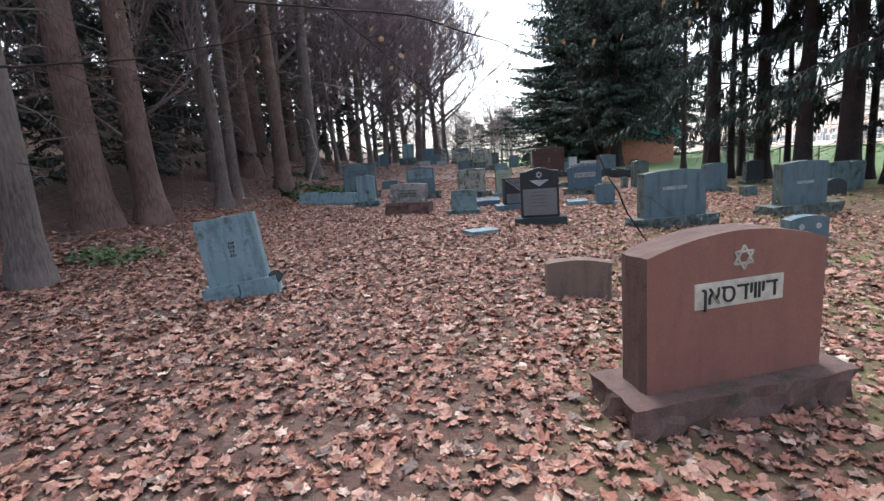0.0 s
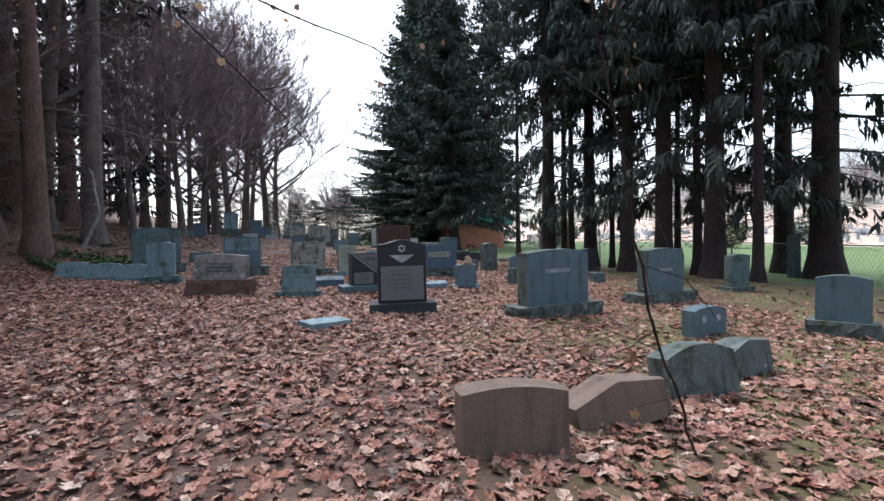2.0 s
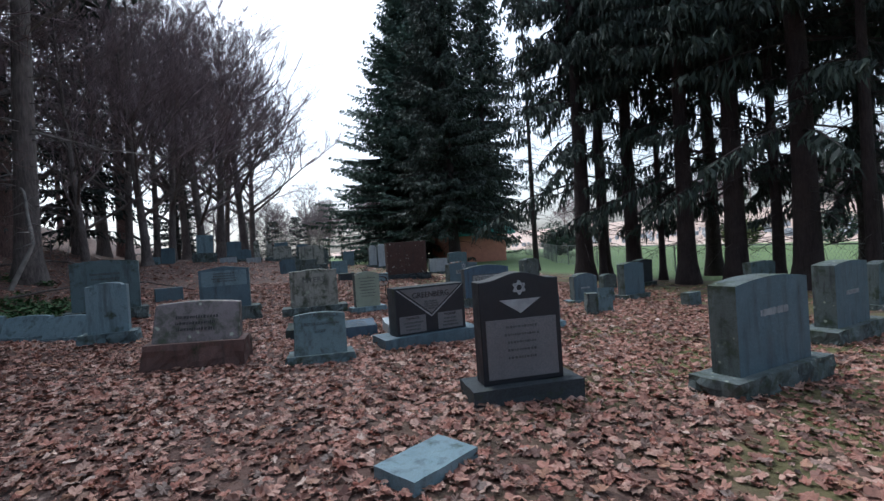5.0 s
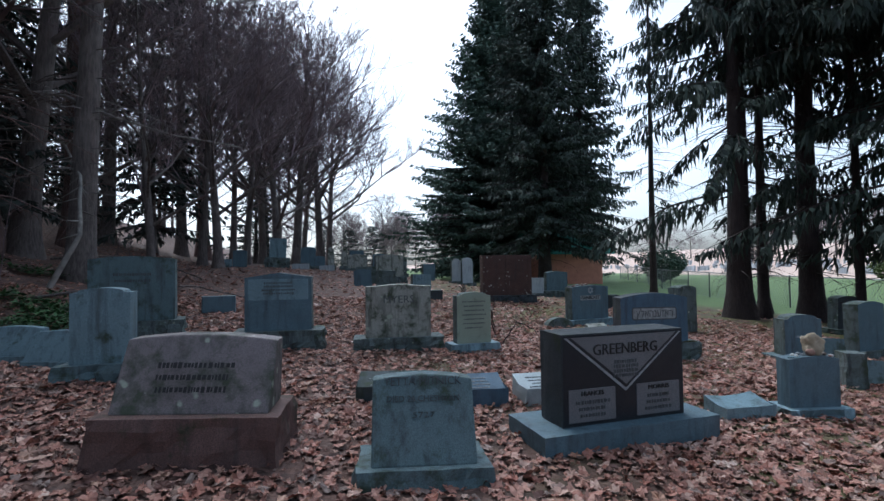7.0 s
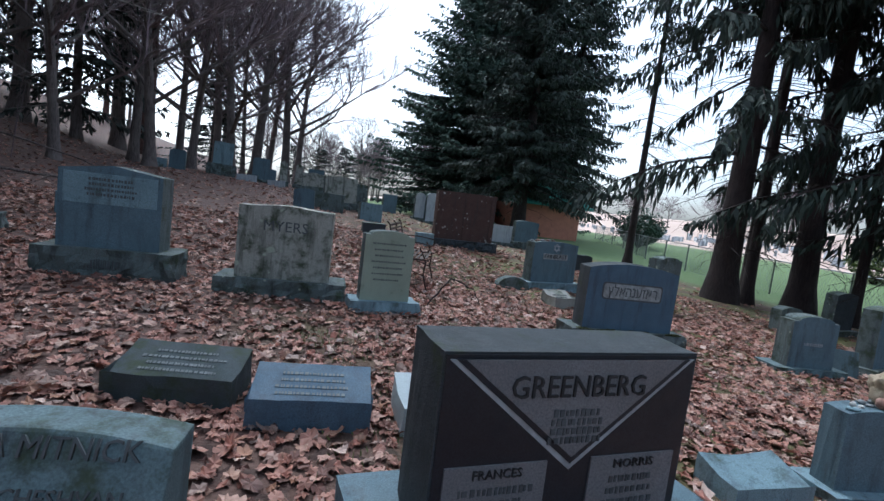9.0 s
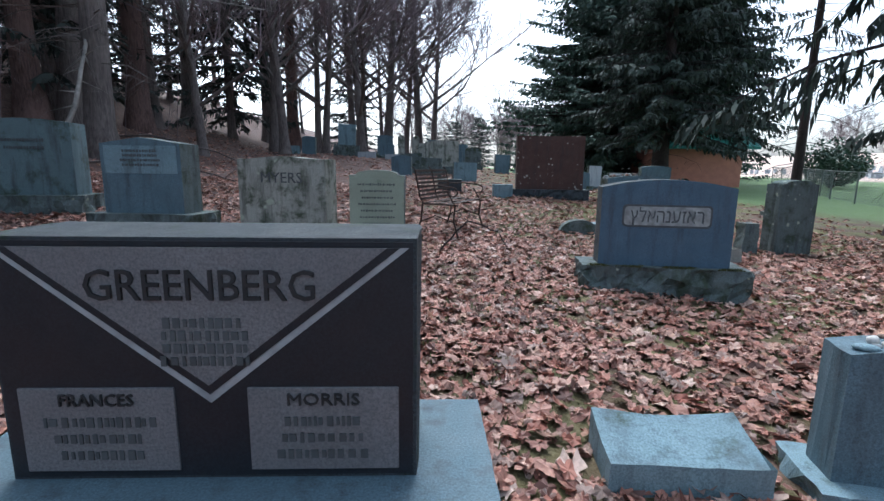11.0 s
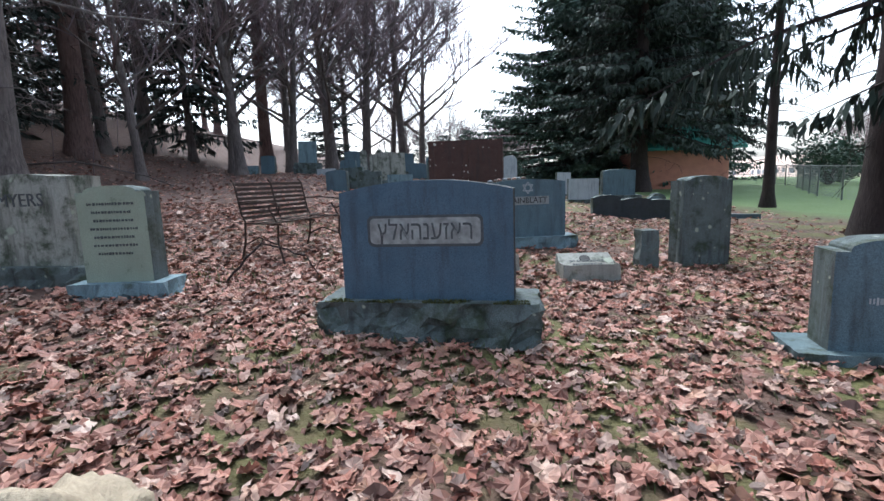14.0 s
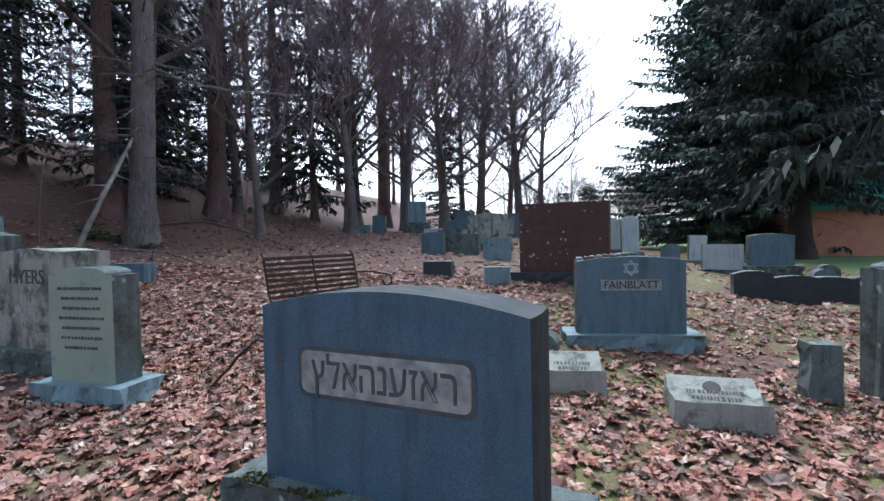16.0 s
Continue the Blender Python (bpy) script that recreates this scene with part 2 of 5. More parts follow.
def part(name, bm, material, parent, label="", smooth=False):
    """Links a bmesh (or a mesh) as one mesh object under a thing or a part."""
    if isinstance(bm, bmesh.types.BMesh):
        me = bpy.data.meshes.new(name)
        bm.to_mesh(me)
        bm.free()
        me.materials.append(material)
        if smooth:
            me.polygons.foreach_set("use_smooth", [True] * len(me.polygons))
    else:
        me = bm
    ob = new(name, me)
    ob.parent = parent
    return tagged(ob, label)


def thing(name, m, label, category, group="", kind=""):
    ob = new(name)
    ob.matrix_world = m
    return tagged(ob, label, category, group, kind)


def ease(a, b, v):
    t = min(1.0, max(0.0, (v - a) / (b - a)))
    return t * t * (3 - 2 * t)


def land(x, y):
    """The lie of the ground: a gentle slope up ahead and down towards the spruces, with a wooded bank on the other side."""
    yy = y if y < 36 else 36 + 16.6 * (1 - math.exp(-(y - 36) / 16.6))
    xx = x if x < 13.0 else 13.0 + (x - 13.0) * 0.35
    xx = max(-12.9, min(27.6, xx))
    z = 0.156 + 0.0204 * yy - 0.0362 * xx
    z += 0.09 * math.exp(-((x - 4.2) ** 2 + (y - 15.9) ** 2) / 9.0) + 0.07 * math.exp(-((x - 1.8) ** 2 + (y - 9.0) ** 2) / 6.0)
    z += 0.42 * ease(17.0, 23.5, y) * (1 - ease(6.0, 11.0, x)) + 0.5 * ease(23.0, 37.0, y) * (1 - ease(1.0, 9.0, x))
    d = max(0.0, -4.0 - x)
    z += 6.44 * (1 - math.exp(-(0.0266 * d + 0.0039 * d * d))) * ease(-7.4, 25.8, y)
    far = max(0.0, x - 55.0)
    return z + 9.0 * (1 - math.exp(-((far / 90.0) ** 2)))


def on_land(x, y, yaw=0.0, sink=0.0):
    return pose(x, y, land(x, y) - sink, 0, 0, yaw)


def box(w, h, d, at=(0, 0, 0), bevel=0.006):
    """A box of width x, depth y and height z that stands on at, bevelled."""
    bm = bmesh.new()
    bmesh.ops.create_cube(bm, size=1.0, matrix=Matrix.Translation((at[0], at[1], at[2] + h / 2)) @ Matrix.Diagonal((w, d, h, 1)))
    if bevel:
        bmesh.ops.bevel(bm, geom=bm.edges[:], offset=bevel, segments=2, affect="EDGES", profile=0.6)
    return bm


def rough_block(w, h, d, at=(0, 0, 0), amp=0.02, seed=0, cell=0.055, top_flat=True, taper=0.0):
    """A rock-faced block: hewn sides, and a sawn top if top_flat."""
    nx, ny, nz = max(3, int(w / cell)), max(3, int(d / cell)), max(2, int(h / cell))
    bm = bmesh.new()
    grid = {}

    def vert(i, j, k):
        key = (i, j, k)
        if key not in grid:
            x, y, z = w * (i / nx - 0.5), d * (j / ny - 0.5), h * k / nz
            s = 1 - taper * k / nz
            p = Vector((x * s, y * s, z))
            q = noise.noise_vector(Vector((x * 6 + seed * 7.1, y * 6, z * 6))) + 0.5 * noise.noise_vector(Vector((x * 17, y * 17 + seed * 3.3, z * 17)))
            edge = 1.0 if k < nz else (0.35 if top_flat else 1.0)
            p += Vector((q.x, q.y, q.z * (0.0 if (top_flat and k == nz) else 0.6))) * amp * 2.2 * edge
            grid[key] = bm.verts.new(p + Vector(at))
        return grid[key]

    for k in range(nz):
        for i in range(nx):
            bm.faces.new((vert(i, 0, k), vert(i + 1, 0, k), vert(i + 1, 0, k + 1), vert(i, 0, k + 1)))
            bm.faces.new((vert(i + 1, ny, k), vert(i, ny, k), vert(i, ny, k + 1), vert(i + 1, ny, k + 1)))
        for j in range(ny):
            bm.faces.new((vert(0, j + 1, k), vert(0, j, k), vert(0, j, k + 1), vert(0, j + 1, k + 1)))
            bm.faces.new((vert(nx, j, k), vert(nx, j + 1, k), vert(nx, j + 1, k + 1), vert(nx, j, k + 1)))
    for i in range(nx):
        for j in range(ny):
            bm.faces.new((vert(i, j, nz), vert(i + 1, j, nz), vert(i + 1, j + 1, nz), vert(i, j + 1, nz)))
            bm.faces.new((vert(i, j + 1, 0), vert(i + 1, j + 1, 0), vert(i + 1, j, 0), vert(i, j, 0)))
    return bm


def boulder(w, h, d, seed=0, amp=0.14, at=(0, 0, 0), square=0.5):
    """A rounded field stone, its foot at at."""
    bm = bmesh.new()
    bmesh.ops.create_icosphere(bm, subdivisions=4 if amp > 0.25 else 3, radius=1.0)
    for v in bm.verts:
        c = v.co.copy()
        c = Vector([math.copysign(abs(a) ** (1 - square * 0.5), a) for a in c])
        c *= 1 + amp * noise.noise(v.co * 1.3 + Vector((seed * 5.3, 0, 0))) + amp * 0.4 * noise.noise(v.co * 3.7 + Vector((0, seed * 3.1, 0)))
        v.co = Vector((c.x * w / 2, c.y * d / 2, (c.z + 0.92) * h / 1.92)) + Vector(at)
    return bm


def outline(w, h, top, rise):
    """The front outline of a headstone, from lower left round to lower right."""
    pts = [(-w / 2, 0.0), (-w / 2, h - rise)]
    if top == "arch":
        pts += [(-w / 2 + w * i / 14, h - rise + rise * (1 - (2 * i / 14 - 1) ** 2)) for i in range(1, 14)]
    elif top == "serp":
        for i in range(1, 24):
            u = 2 * i / 24 - 1
            pts.append((u * w / 2, h - rise + rise * (0.5 + 0.5 * math.cos(math.pi * min(1, abs(u) * 1.12)))))
    elif top == "pill":
        r = rise
        pts = [(-w / 2 + r - r * math.cos(a), r - r * math.sin(a)) for a in (math.pi / 2, 1.05, 0.52, 0.0)]
        for cx, cz, a0 in ((-w / 2 + r, h - r, math.pi), (w / 2 - r, h - r, math.pi / 2), (w / 2 - r, r, 0.0)):
            pts += [(cx + r * math.cos(a0 - i * math.pi / 8), cz + r * math.sin(a0 - i * math.pi / 8)) for i in range(5)]
        return pts
    elif top == "peak":
        pts += [(0.0, h)]
    elif top == "round":
        pts += [(-w / 2 * math.cos(math.pi * i / 12), h - rise + rise * math.sin(math.pi * i / 12)) for i in range(1, 12)]
    elif top == "shoulder":
        pts += [(-w * 0.38, h - rise)] + [(-w * 0.38 * math.cos(math.pi * i / 10), h - rise * 0.8 + rise * 0.8 * math.sin(math.pi * i / 10)) for i in range(11)] + [(w * 0.38, h - rise)]
    pts += [(w / 2, h - rise), (w / 2, 0.0)]
    return pts


def tablet(w, h, d, top="arch", rise=0.06, z=0.0, y=0.0, bevel=0.008, rough=0.0, seed=0, slant=0.0):
    """An upright slab with a shaped top; rough hews its sides, slant leans its front face back towards the top."""
    bm = bmesh.new()
    pts = outline(w, h, top, rise)
    layers = 4 if rough else 1
    rings = []
    for k in range(layers + 1):
        ring = []
        for x, zz in pts:
            yy = -d / 2 + d * k / layers
            if slant:
                yy += slant * (zz / h) * (1 - k / layers)
            p = Vector((x, yy + y, zz + z))
            if rough and 0 < k < layers:
                q = noise.noise_vector(Vector((x * 7 + seed, yy * 9, zz * 7)))
                side = 1.0 if abs(x) > w * 0.49 else 0.4
                p += Vector((q.x * rough * side + math.copysign(rough * 0.4, x) * side, 0, q.z * rough * (0 if zz == 0 else 0.6)))
            ring.append(bm.verts.new(p))
        rings.append(ring)
    n = len(pts)
    bm.faces.new(rings[0])
    bm.faces.new(rings[-1][::-1])
    for a, b in zip(rings, rings[1:]):
        for i in range(n):
            j = (i + 1) % n
            bm.faces.new((a[j], a[i], b[i], b[j]))
    bmesh.ops.recalc_face_normals(bm, faces=bm.faces[:])
    if bevel and not rough:
        sharp = [e for e in bm.edges if len(e.link_faces) == 2 and e.calc_face_angle(0) > 0.6]
        bmesh.ops.bevel(bm, geom=sharp, offset=bevel, segments=2, affect="EDGES", profile=0.6)
    return bm


def lettering(text, size, width=None, depth=0.004):
    """A mesh of raised letters, centred, standing upright and facing -y."""
    cu = bpy.data.curves.new("lettering", "FONT")
    cu.body, cu.size, cu.extrude = text, size, depth
    cu.align_x, cu.align_y, cu.resolution_u = "CENTER", "CENTER", 2
    ob = bpy.data.objects.new("lettering", cu)
    scene.collection.objects.link(ob)
    me = bpy.data.meshes.new_from_object(ob.evaluated_get(bpy.context.evaluated_depsgraph_get()))
    bpy.data.objects.remove(ob)
    xs = [v.co.x for v in me.vertices]
    s = width / (max(xs) - min(xs)) if width and xs else 1.0
    me.transform(pose(0, 0, 0, 90) @ Matrix.Diagonal((s, 1, 1, 1)))
    me.materials.clear()
    return me


def hebrew(parent, text, size, at, mat, width, label=""):
    """Hebrew letters set one by one in the order in which they show, squared daleth included."""
    x, pieces = 0.0, []
    for ch in text:
        me = lettering("ר" if ch == "ד" else ch, size)
        xs = [v.co.x for v in me.vertices]
        zs = [v.co.z for v in me.vertices]
        bm = bmesh.new()
        bm.from_mesh(me)
        wide = max(xs) - min(xs)
        if ch == "ד":
            bmesh.ops.create_cube(bm, size=1.0, matrix=Matrix.Translation((max(xs), 0, max(zs) - size * 0.045)) @ Matrix.Diagonal((size * 0.14, 0.008, size * 0.09, 1)))
            wide += size * 0.07
        bmesh.ops.translate(bm, verts=bm.verts[:], vec=(x - min(xs), 0, 0))
        x += wide + size * 0.09
        pieces.append(bm)
    s = width / (x - size * 0.09)
    for bm in pieces:
        bmesh.ops.translate(bm, verts=bm.verts[:], vec=(-(x - size * 0.09) / 2, 0, 0))
        bmesh.ops.scale(bm, verts=bm.verts[:], vec=(s, 1, 1))
        part("letter", bm, mat, parent, label).matrix_local = pose(*at)


def letters(parent, text, size, at, mat, width=None, label="", tilt=0.0):
    me = lettering(text, size, width)
    me.materials.append(mat)
    ob = part("lettering", me, mat, parent, label)
    ob.matrix_local = pose(*at, tilt, 0, 0)
    return ob


def bars(parent, w, rows, at, mat, gap=0.035, tall=0.016, seed=1, tilt=0.0):
    """Worn lettering that cannot be read: broken bars."""
    rng = random.Random(seed)
    bm = bmesh.new()
    for r in range(rows):
        x, half = -w / 2, w / 2 * rng.uniform(0.7, 1.0)
        x = -half
        while x < half - 0.01:
            step = rng.uniform(0.010, 0.028)
            bmesh.ops.create_cube(bm, size=1.0, matrix=Matrix.Translation((x + step / 2, 0, -r * gap)) @ Matrix.Diagonal((step * 0.75, 0.004, tall * rng.uniform(0.7, 1.0), 1)))
            x += step + rng.uniform(0.0, 0.008)
    ob = part("worn_text", bm, mat, parent)
    ob.matrix_local = pose(*at, tilt, 0, 0)
    return tagged(ob, kind="stuff")


def star(parent, r, at, mat, width=0.012):
    """A six-pointed star of two interlaced outlines."""
    bm = bmesh.new()
    for turn in (0, 180):
        pts = [Vector((math.sin(radians(120 * i + turn)), 0, math.cos(radians(120 * i + turn)))) * r for i in range(3)]
        for i in range(3):
            a, b = pts[i], pts[(i + 1) % 3]
            d = (b - a).normalized()
            s = Vector((-d.z, 0, d.x)) * width / 2
            front = [bm.verts.new(p + Vector((0, -0.004, 0))) for p in (a - s, b - s, b + s, a + s)]
            back = [bm.verts.new(p + Vector((0, 0.004, 0))) for p in (a - s, b - s, b + s, a + s)]
            bm.faces.new(front)
            for k in range(4):
                bm.faces.new((front[k], back[k], back[(k + 1) % 4], front[(k + 1) % 4]))
    bmesh.ops.recalc_face_normals(bm, faces=bm.faces[:])
    ob = part("star", bm, mat, parent, "six-pointed star")
    ob.matrix_local = pose(*at)
    return ob


STONES = "headstones"


def headstone(label, x, y, yaw, die, base=None, top="arch", rise=0.06, mat=None, base_mat=None, rough=0.0, lean=(0, 0), seed=0, name="headstone", slant=0.0, base_rough=0.03, group=STONES, side=None, size=1.0):
    """A die (w, h, d) on a base (w, h, d), all times size; x, y is the middle of the base's front foot."""
    bw, bh, bd = base or (die[0], 0.0, die[2])
    m = on_land(x, y, yaw, 0.03) @ pose(0, 0, 0, lean[0], lean[1], 0) @ Matrix.Scale(size, 4) @ pose(0, bd / 2, 0)
    st = thing(name, m, label, "headstone", group)
    if base:
        part("base", rough_block(bw, bh + 0.03, bd, amp=base_rough, seed=seed), base_mat or mat, st, "rock-faced base")
    part("die", tablet(*die, top, rise, z=bh + 0.03 if base else 0.0, rough=rough, seed=seed, slant=slant), mat, st)
    if rough and side:
        for ob in st.children:
            if ob.name.startswith("die"):
                ob.data.materials.append(side)
                for poly in ob.data.polygons:
                    if abs(poly.normal.y) < 0.6:
                        poly.material_index = 1
    return st


# ---- ground ----
def spread(fine_from, fine_to, step, low, high):
    """Grid lines: even in the middle, wider and wider outwards."""
    out = list(np.arange(fine_from, fine_to + 1e-6, step))
    s = step
    while out[-1] < high:
        s *= 1.22
        out.append(out[-1] + s)
    s = step
    while out[0] > low:
        s *= 1.22
        out.insert(0, out[0] - s)
    return out


def build_ground():
    xs, ys = spread(-9, 21, 0.3, -160, 400), spread(-4, 36, 0.3, -120, 400)
    verts = []
    for y in ys:
        for x in xs:
            near = 1.0 if -9 <= x <= 21 and -4 <= y <= 36 else 0.3
            verts.append((x, y, land(x, y) + near * (0.035 * noise.noise(Vector((x * 0.8, y * 0.8, 0))) + 0.015 * noise.noise(Vector((x * 2.6, y * 2.6, 4))))))
    n = len(xs)
    faces = [(j * n + i, j * n + i + 1, (j + 1) * n + i + 1, (j + 1) * n + i) for j in range(len(ys) - 1) for i in range(n - 1)]
    ob = new("ground", mesh_of("ground", verts, faces, GROUND, True))
    tagged(ob, "leaf-covered sloping cemetery ground with moss and bare soil", "ground", kind="structure")


build_ground()


# ---- trees ----
class Shape:
    """Collects tubes and blades of one mesh."""

    def __init__(self):
        self.v, self.f = [], []

    def tube(self, pts, radii, sides=6):
        first = len(self.v)
        for i, p in enumerate(pts):
            d = (pts[min(i + 1, len(pts) - 1)] - pts[max(i - 1, 0)]).normalized()
            a = d.orthogonal().normalized() if abs(d.z) < 0.9 else Vector((1, 0, 0))
            b = d.cross(a).normalized()
            a = b.cross(d)
            for k in range(sides):
                t = 2 * math.pi * k / sides
                self.v.append(p + (a * math.cos(t) + b * math.sin(t)) * radii[i])
        for i in range(len(pts) - 1):
            for k in range(sides):
                q, r = first + i * sides, first + (i + 1) * sides
                self.f.append((q + k, q + (k + 1) % sides, r + (k + 1) % sides, r + k))

    def blade(self, a, b, side):
        """A thin pointed spray of needles from a to b."""
        n = len(self.v)
        m = a.lerp(b, 0.4)
        self.v += [a, m + side, b, m - side]
        self.f.append((n, n + 1, n + 2, n + 3))

    def mesh(self, name, mat, smooth=False):
        return mesh_of(name, [tuple(p) for p in self.v], self.f, mat, smooth)


def trunk_shape(h, r, rng, lean=0.02, sides=12, flare=1.55):
    s = Shape()
    pts, radii = [], []
    wob = Vector((rng.uniform(-lean, lean), rng.uniform(-lean, lean), 0))
    for i in range(15):
        u = (i / 14) ** 1.6
        z = -0.25 + (h + 0.25) * u
        pts.append(Vector((math.sin(z * 0.35 + wob.x * 90) * 0.05, math.cos(z * 0.3) * 0.05 - 0.05, 0)) * min(1, z / 2 if z > 0 else 0) + wob * z + Vector((0, 0, z)))
        radii.append(max(0.015, r * (1 - 0.93 * u) * (1 + (flare - 1) * math.exp(-max(0, z) / (r * 1.4)))))
    s.tube(pts, radii, sides)
    return s, pts


def at_height(pts, z):
    for a, b in zip(pts, pts[1:]):
        if a.z <= z <= b.z:
            return a.lerp(b, (z - a.z) / (b.z - a.z))
    return pts[-1]


def conifer(label, h, r, reach, first, seed, needles, bark_mat, droop=0.35, whorl=0.42, count=6, spray=0.42, hang=0.5, dead=0, step=0.22, full=0.0, side=2, fat=1.0, lateral=1.0, cone=0.75):
    """A spruce or fir: trunk, boughs and many small hanging sprays of needles; below the height full its boughs are few."""
    rng = random.Random(seed)
    root = thing("conifer", Matrix(), label, "tree", "conifers")
    wood, pts = trunk_shape(h, r, rng)
    part("trunk", wood.mesh("trunk", bark_mat, True), None, root)
    boughs, crown = Shape(), Shape()
    z = first
    while z < h - 0.3:
        u = (z - first) / (h - first)
        sparse = z < full
        for k in range(max(2, count // 2) if sparse else count):
            length = reach * (1 - u) ** cone * rng.uniform(0.6, 1.1) + 0.25
            ang = rng.uniform(0, 2 * math.pi)
            out = Vector((math.cos(ang), math.sin(ang), 0))
            start = at_height(pts, z + rng.uniform(-0.25, 0.25))
            rise = 0.4 * u - 0.05 + rng.uniform(-0.08, 0.08)
            line = []
            steps = max(4, int(length / step))
            for i in range(steps + 1):
                w = i / steps
                line.append(start + out * (length * w) + Vector((0, 0, length * (rise * w - droop * w * w * (1 - u * 0.7) + 0.16 * w ** 4))))
            boughs.tube([line[0], line[steps // 2], line[-1]], [0.012 + 0.010 * length, 0.008 + 0.005 * length, 0.004], 3)
            across = out.cross(Vector((0, 0, 1)))
            begin = 1 if not sparse else steps // 3
            for i in range(begin, steps + 1):
                w = i / steps
                p = line[i]
                sl = spray * (0.5 + 0.65 * math.sin(math.pi * min(1, 0.12 + w * 0.8))) * rng.uniform(0.6, 1.25)
                for sgn in (-1, 1):
                    tip = p + out * sl * lateral * rng.uniform(0.2, 0.7) + across * sgn * sl * lateral * rng.uniform(0.5, 1.0) + Vector((0, 0, -hang * sl * rng.uniform(0.2, 1.0)))
                    crown.blade(p, tip, Vector((rng.uniform(-1, 1), rng.uniform(-1, 1), rng.uniform(-1, 1))).normalized() * 0.045 * fat)
                    for q in range(side):
                        s = p.lerp(tip, rng.uniform(0.25, 0.9))
                        crown.blade(s, s + out * sl * rng.uniform(-0.1, 0.4) + Vector((rng.uniform(-0.12, 0.12), rng.uniform(-0.12, 0.12), -sl * hang * rng.uniform(0.3, 1.1))), Vector((rng.uniform(-1, 1), rng.uniform(-1, 1), 0.3)).normalized() * 0.028 * fat)
            crown.blade(line[-2], line[-1] + out * 0.15, across * 0.05)
        z += whorl * rng.uniform(0.8, 1.2) * (2.2 if sparse else 1.0)
    for i in range(dead):
        zz = rng.uniform(1.4, max(first, full))
        ang = rng.uniform(0, 2 * math.pi)
        length = rng.uniform(0.5, 2.4)
        a = at_height(pts, zz)
        out = Vector((math.cos(ang), math.sin(ang), 0))
        b, c = a + out * length * 0.5 + Vector((0, 0, -0.08 * length)), a + out * length + Vector((0, 0, -0.3 * length))
        boughs.tube([a, b, c], [0.016, 0.011, 0.003], 3)
        for q in range(7):
            s = b.lerp(c, rng.random())
            boughs.tube([s, s + Vector((rng.uniform(-0.4, 0.4), rng.uniform(-0.4, 0.4), rng.uniform(-0.45, 0.1)))], [0.005, 0.002], 3)
    tagged(part("bough_wood", boughs.mesh("bough_wood", bark_mat), None, root), kind="stuff")
    tagged(part("crown", crown.mesh("crown", needles), None, root), kind="stuff")
    return root


def bare_tree(label, h, r, seed, bark_mat, first=0.3, spread_by=0.55, levels=4, forks=1, category="tree", twig_mat=None, kids=4):
    """A leafless broadleaf tree: trunk, limbs and fine twigs."""
    rng = random.Random(seed)
    root = thing("bare_tree", Matrix(), label, category, "bare trees")
    wood, pts = trunk_shape(h * 0.8, r, rng, 0.05)
    part("trunk", wood.mesh("trunk", bark_mat, True), None, root)
    limbs, twigs = Shape(), Shape()

    def grow(a, d, length, rad, level):
        mid = a + d * length * 0.5 + Vector((rng.uniform(-1, 1), rng.uniform(-1, 1), rng.uniform(-0.3, 0.6))) * length * 0.08
        end = a + d * length + Vector((0, 0, length * 0.12))
        shape = limbs if level < 2 else twigs
        shape.tube([a, mid, end], [rad, rad * 0.7, rad * 0.3], 5 if level < 2 else 3)
        if level >= levels:
            return
        for i in range(kids + (1 if level < 2 else 0)):
            w = rng.uniform(0.25, 1.0)
            p = a.lerp(mid, w * 2) if w < 0.5 else mid.lerp(end, w * 2 - 1)
            nd = (d + Vector((rng.uniform(-1, 1), rng.uniform(-1, 1), rng.uniform(-0.3, 0.8))) * 0.95).normalized()
            grow(p, nd, length * rng.uniform(0.4, 0.66), max(0.006, rad * 0.5), level + 1)

    for i in range(int(10 + h * 0.9)):
        u = first + (1 - first) * (i / (10 + h * 0.9)) ** 0.9
        ang = i * 2.4 + rng.uniform(-0.5, 0.5)
        up = 0.55 + 0.7 * u
        d = Vector((math.cos(ang), math.sin(ang), up)).normalized()
        grow(at_height(pts, h * u * 0.78), d, h * spread_by * (1.15 - u) * rng.uniform(0.6, 1.0) * 0.72 + 0.6, r * 0.42 * (1.15 - u), 1)
    tagged(part("limb_wood", limbs.mesh("limb_wood", bark_mat), None, root), kind="stuff")
    tagged(part("twig_work", twigs.mesh("twig_work", twig_mat or TWIG), None, root), kind="stuff")
    return root


def plant(proto, x, y, scale=1.0, turn=0.0, wide=None, label=""):
    w = wide or scale
    ob = copy_thing(proto, pose(x, y, land(x, y), 0, 0, turn) @ Matrix.Diagonal((w, w, scale, 1)))
    if label:
        ob["label"] = label
    return ob


def put(proto, x, y, turn=0.0, sx=1.0, sz=1.0):
    """Sets the built tree itself on the ground."""
    proto.matrix_world = pose(x, y, land(x, y), 0, 0, turn)
    return proto


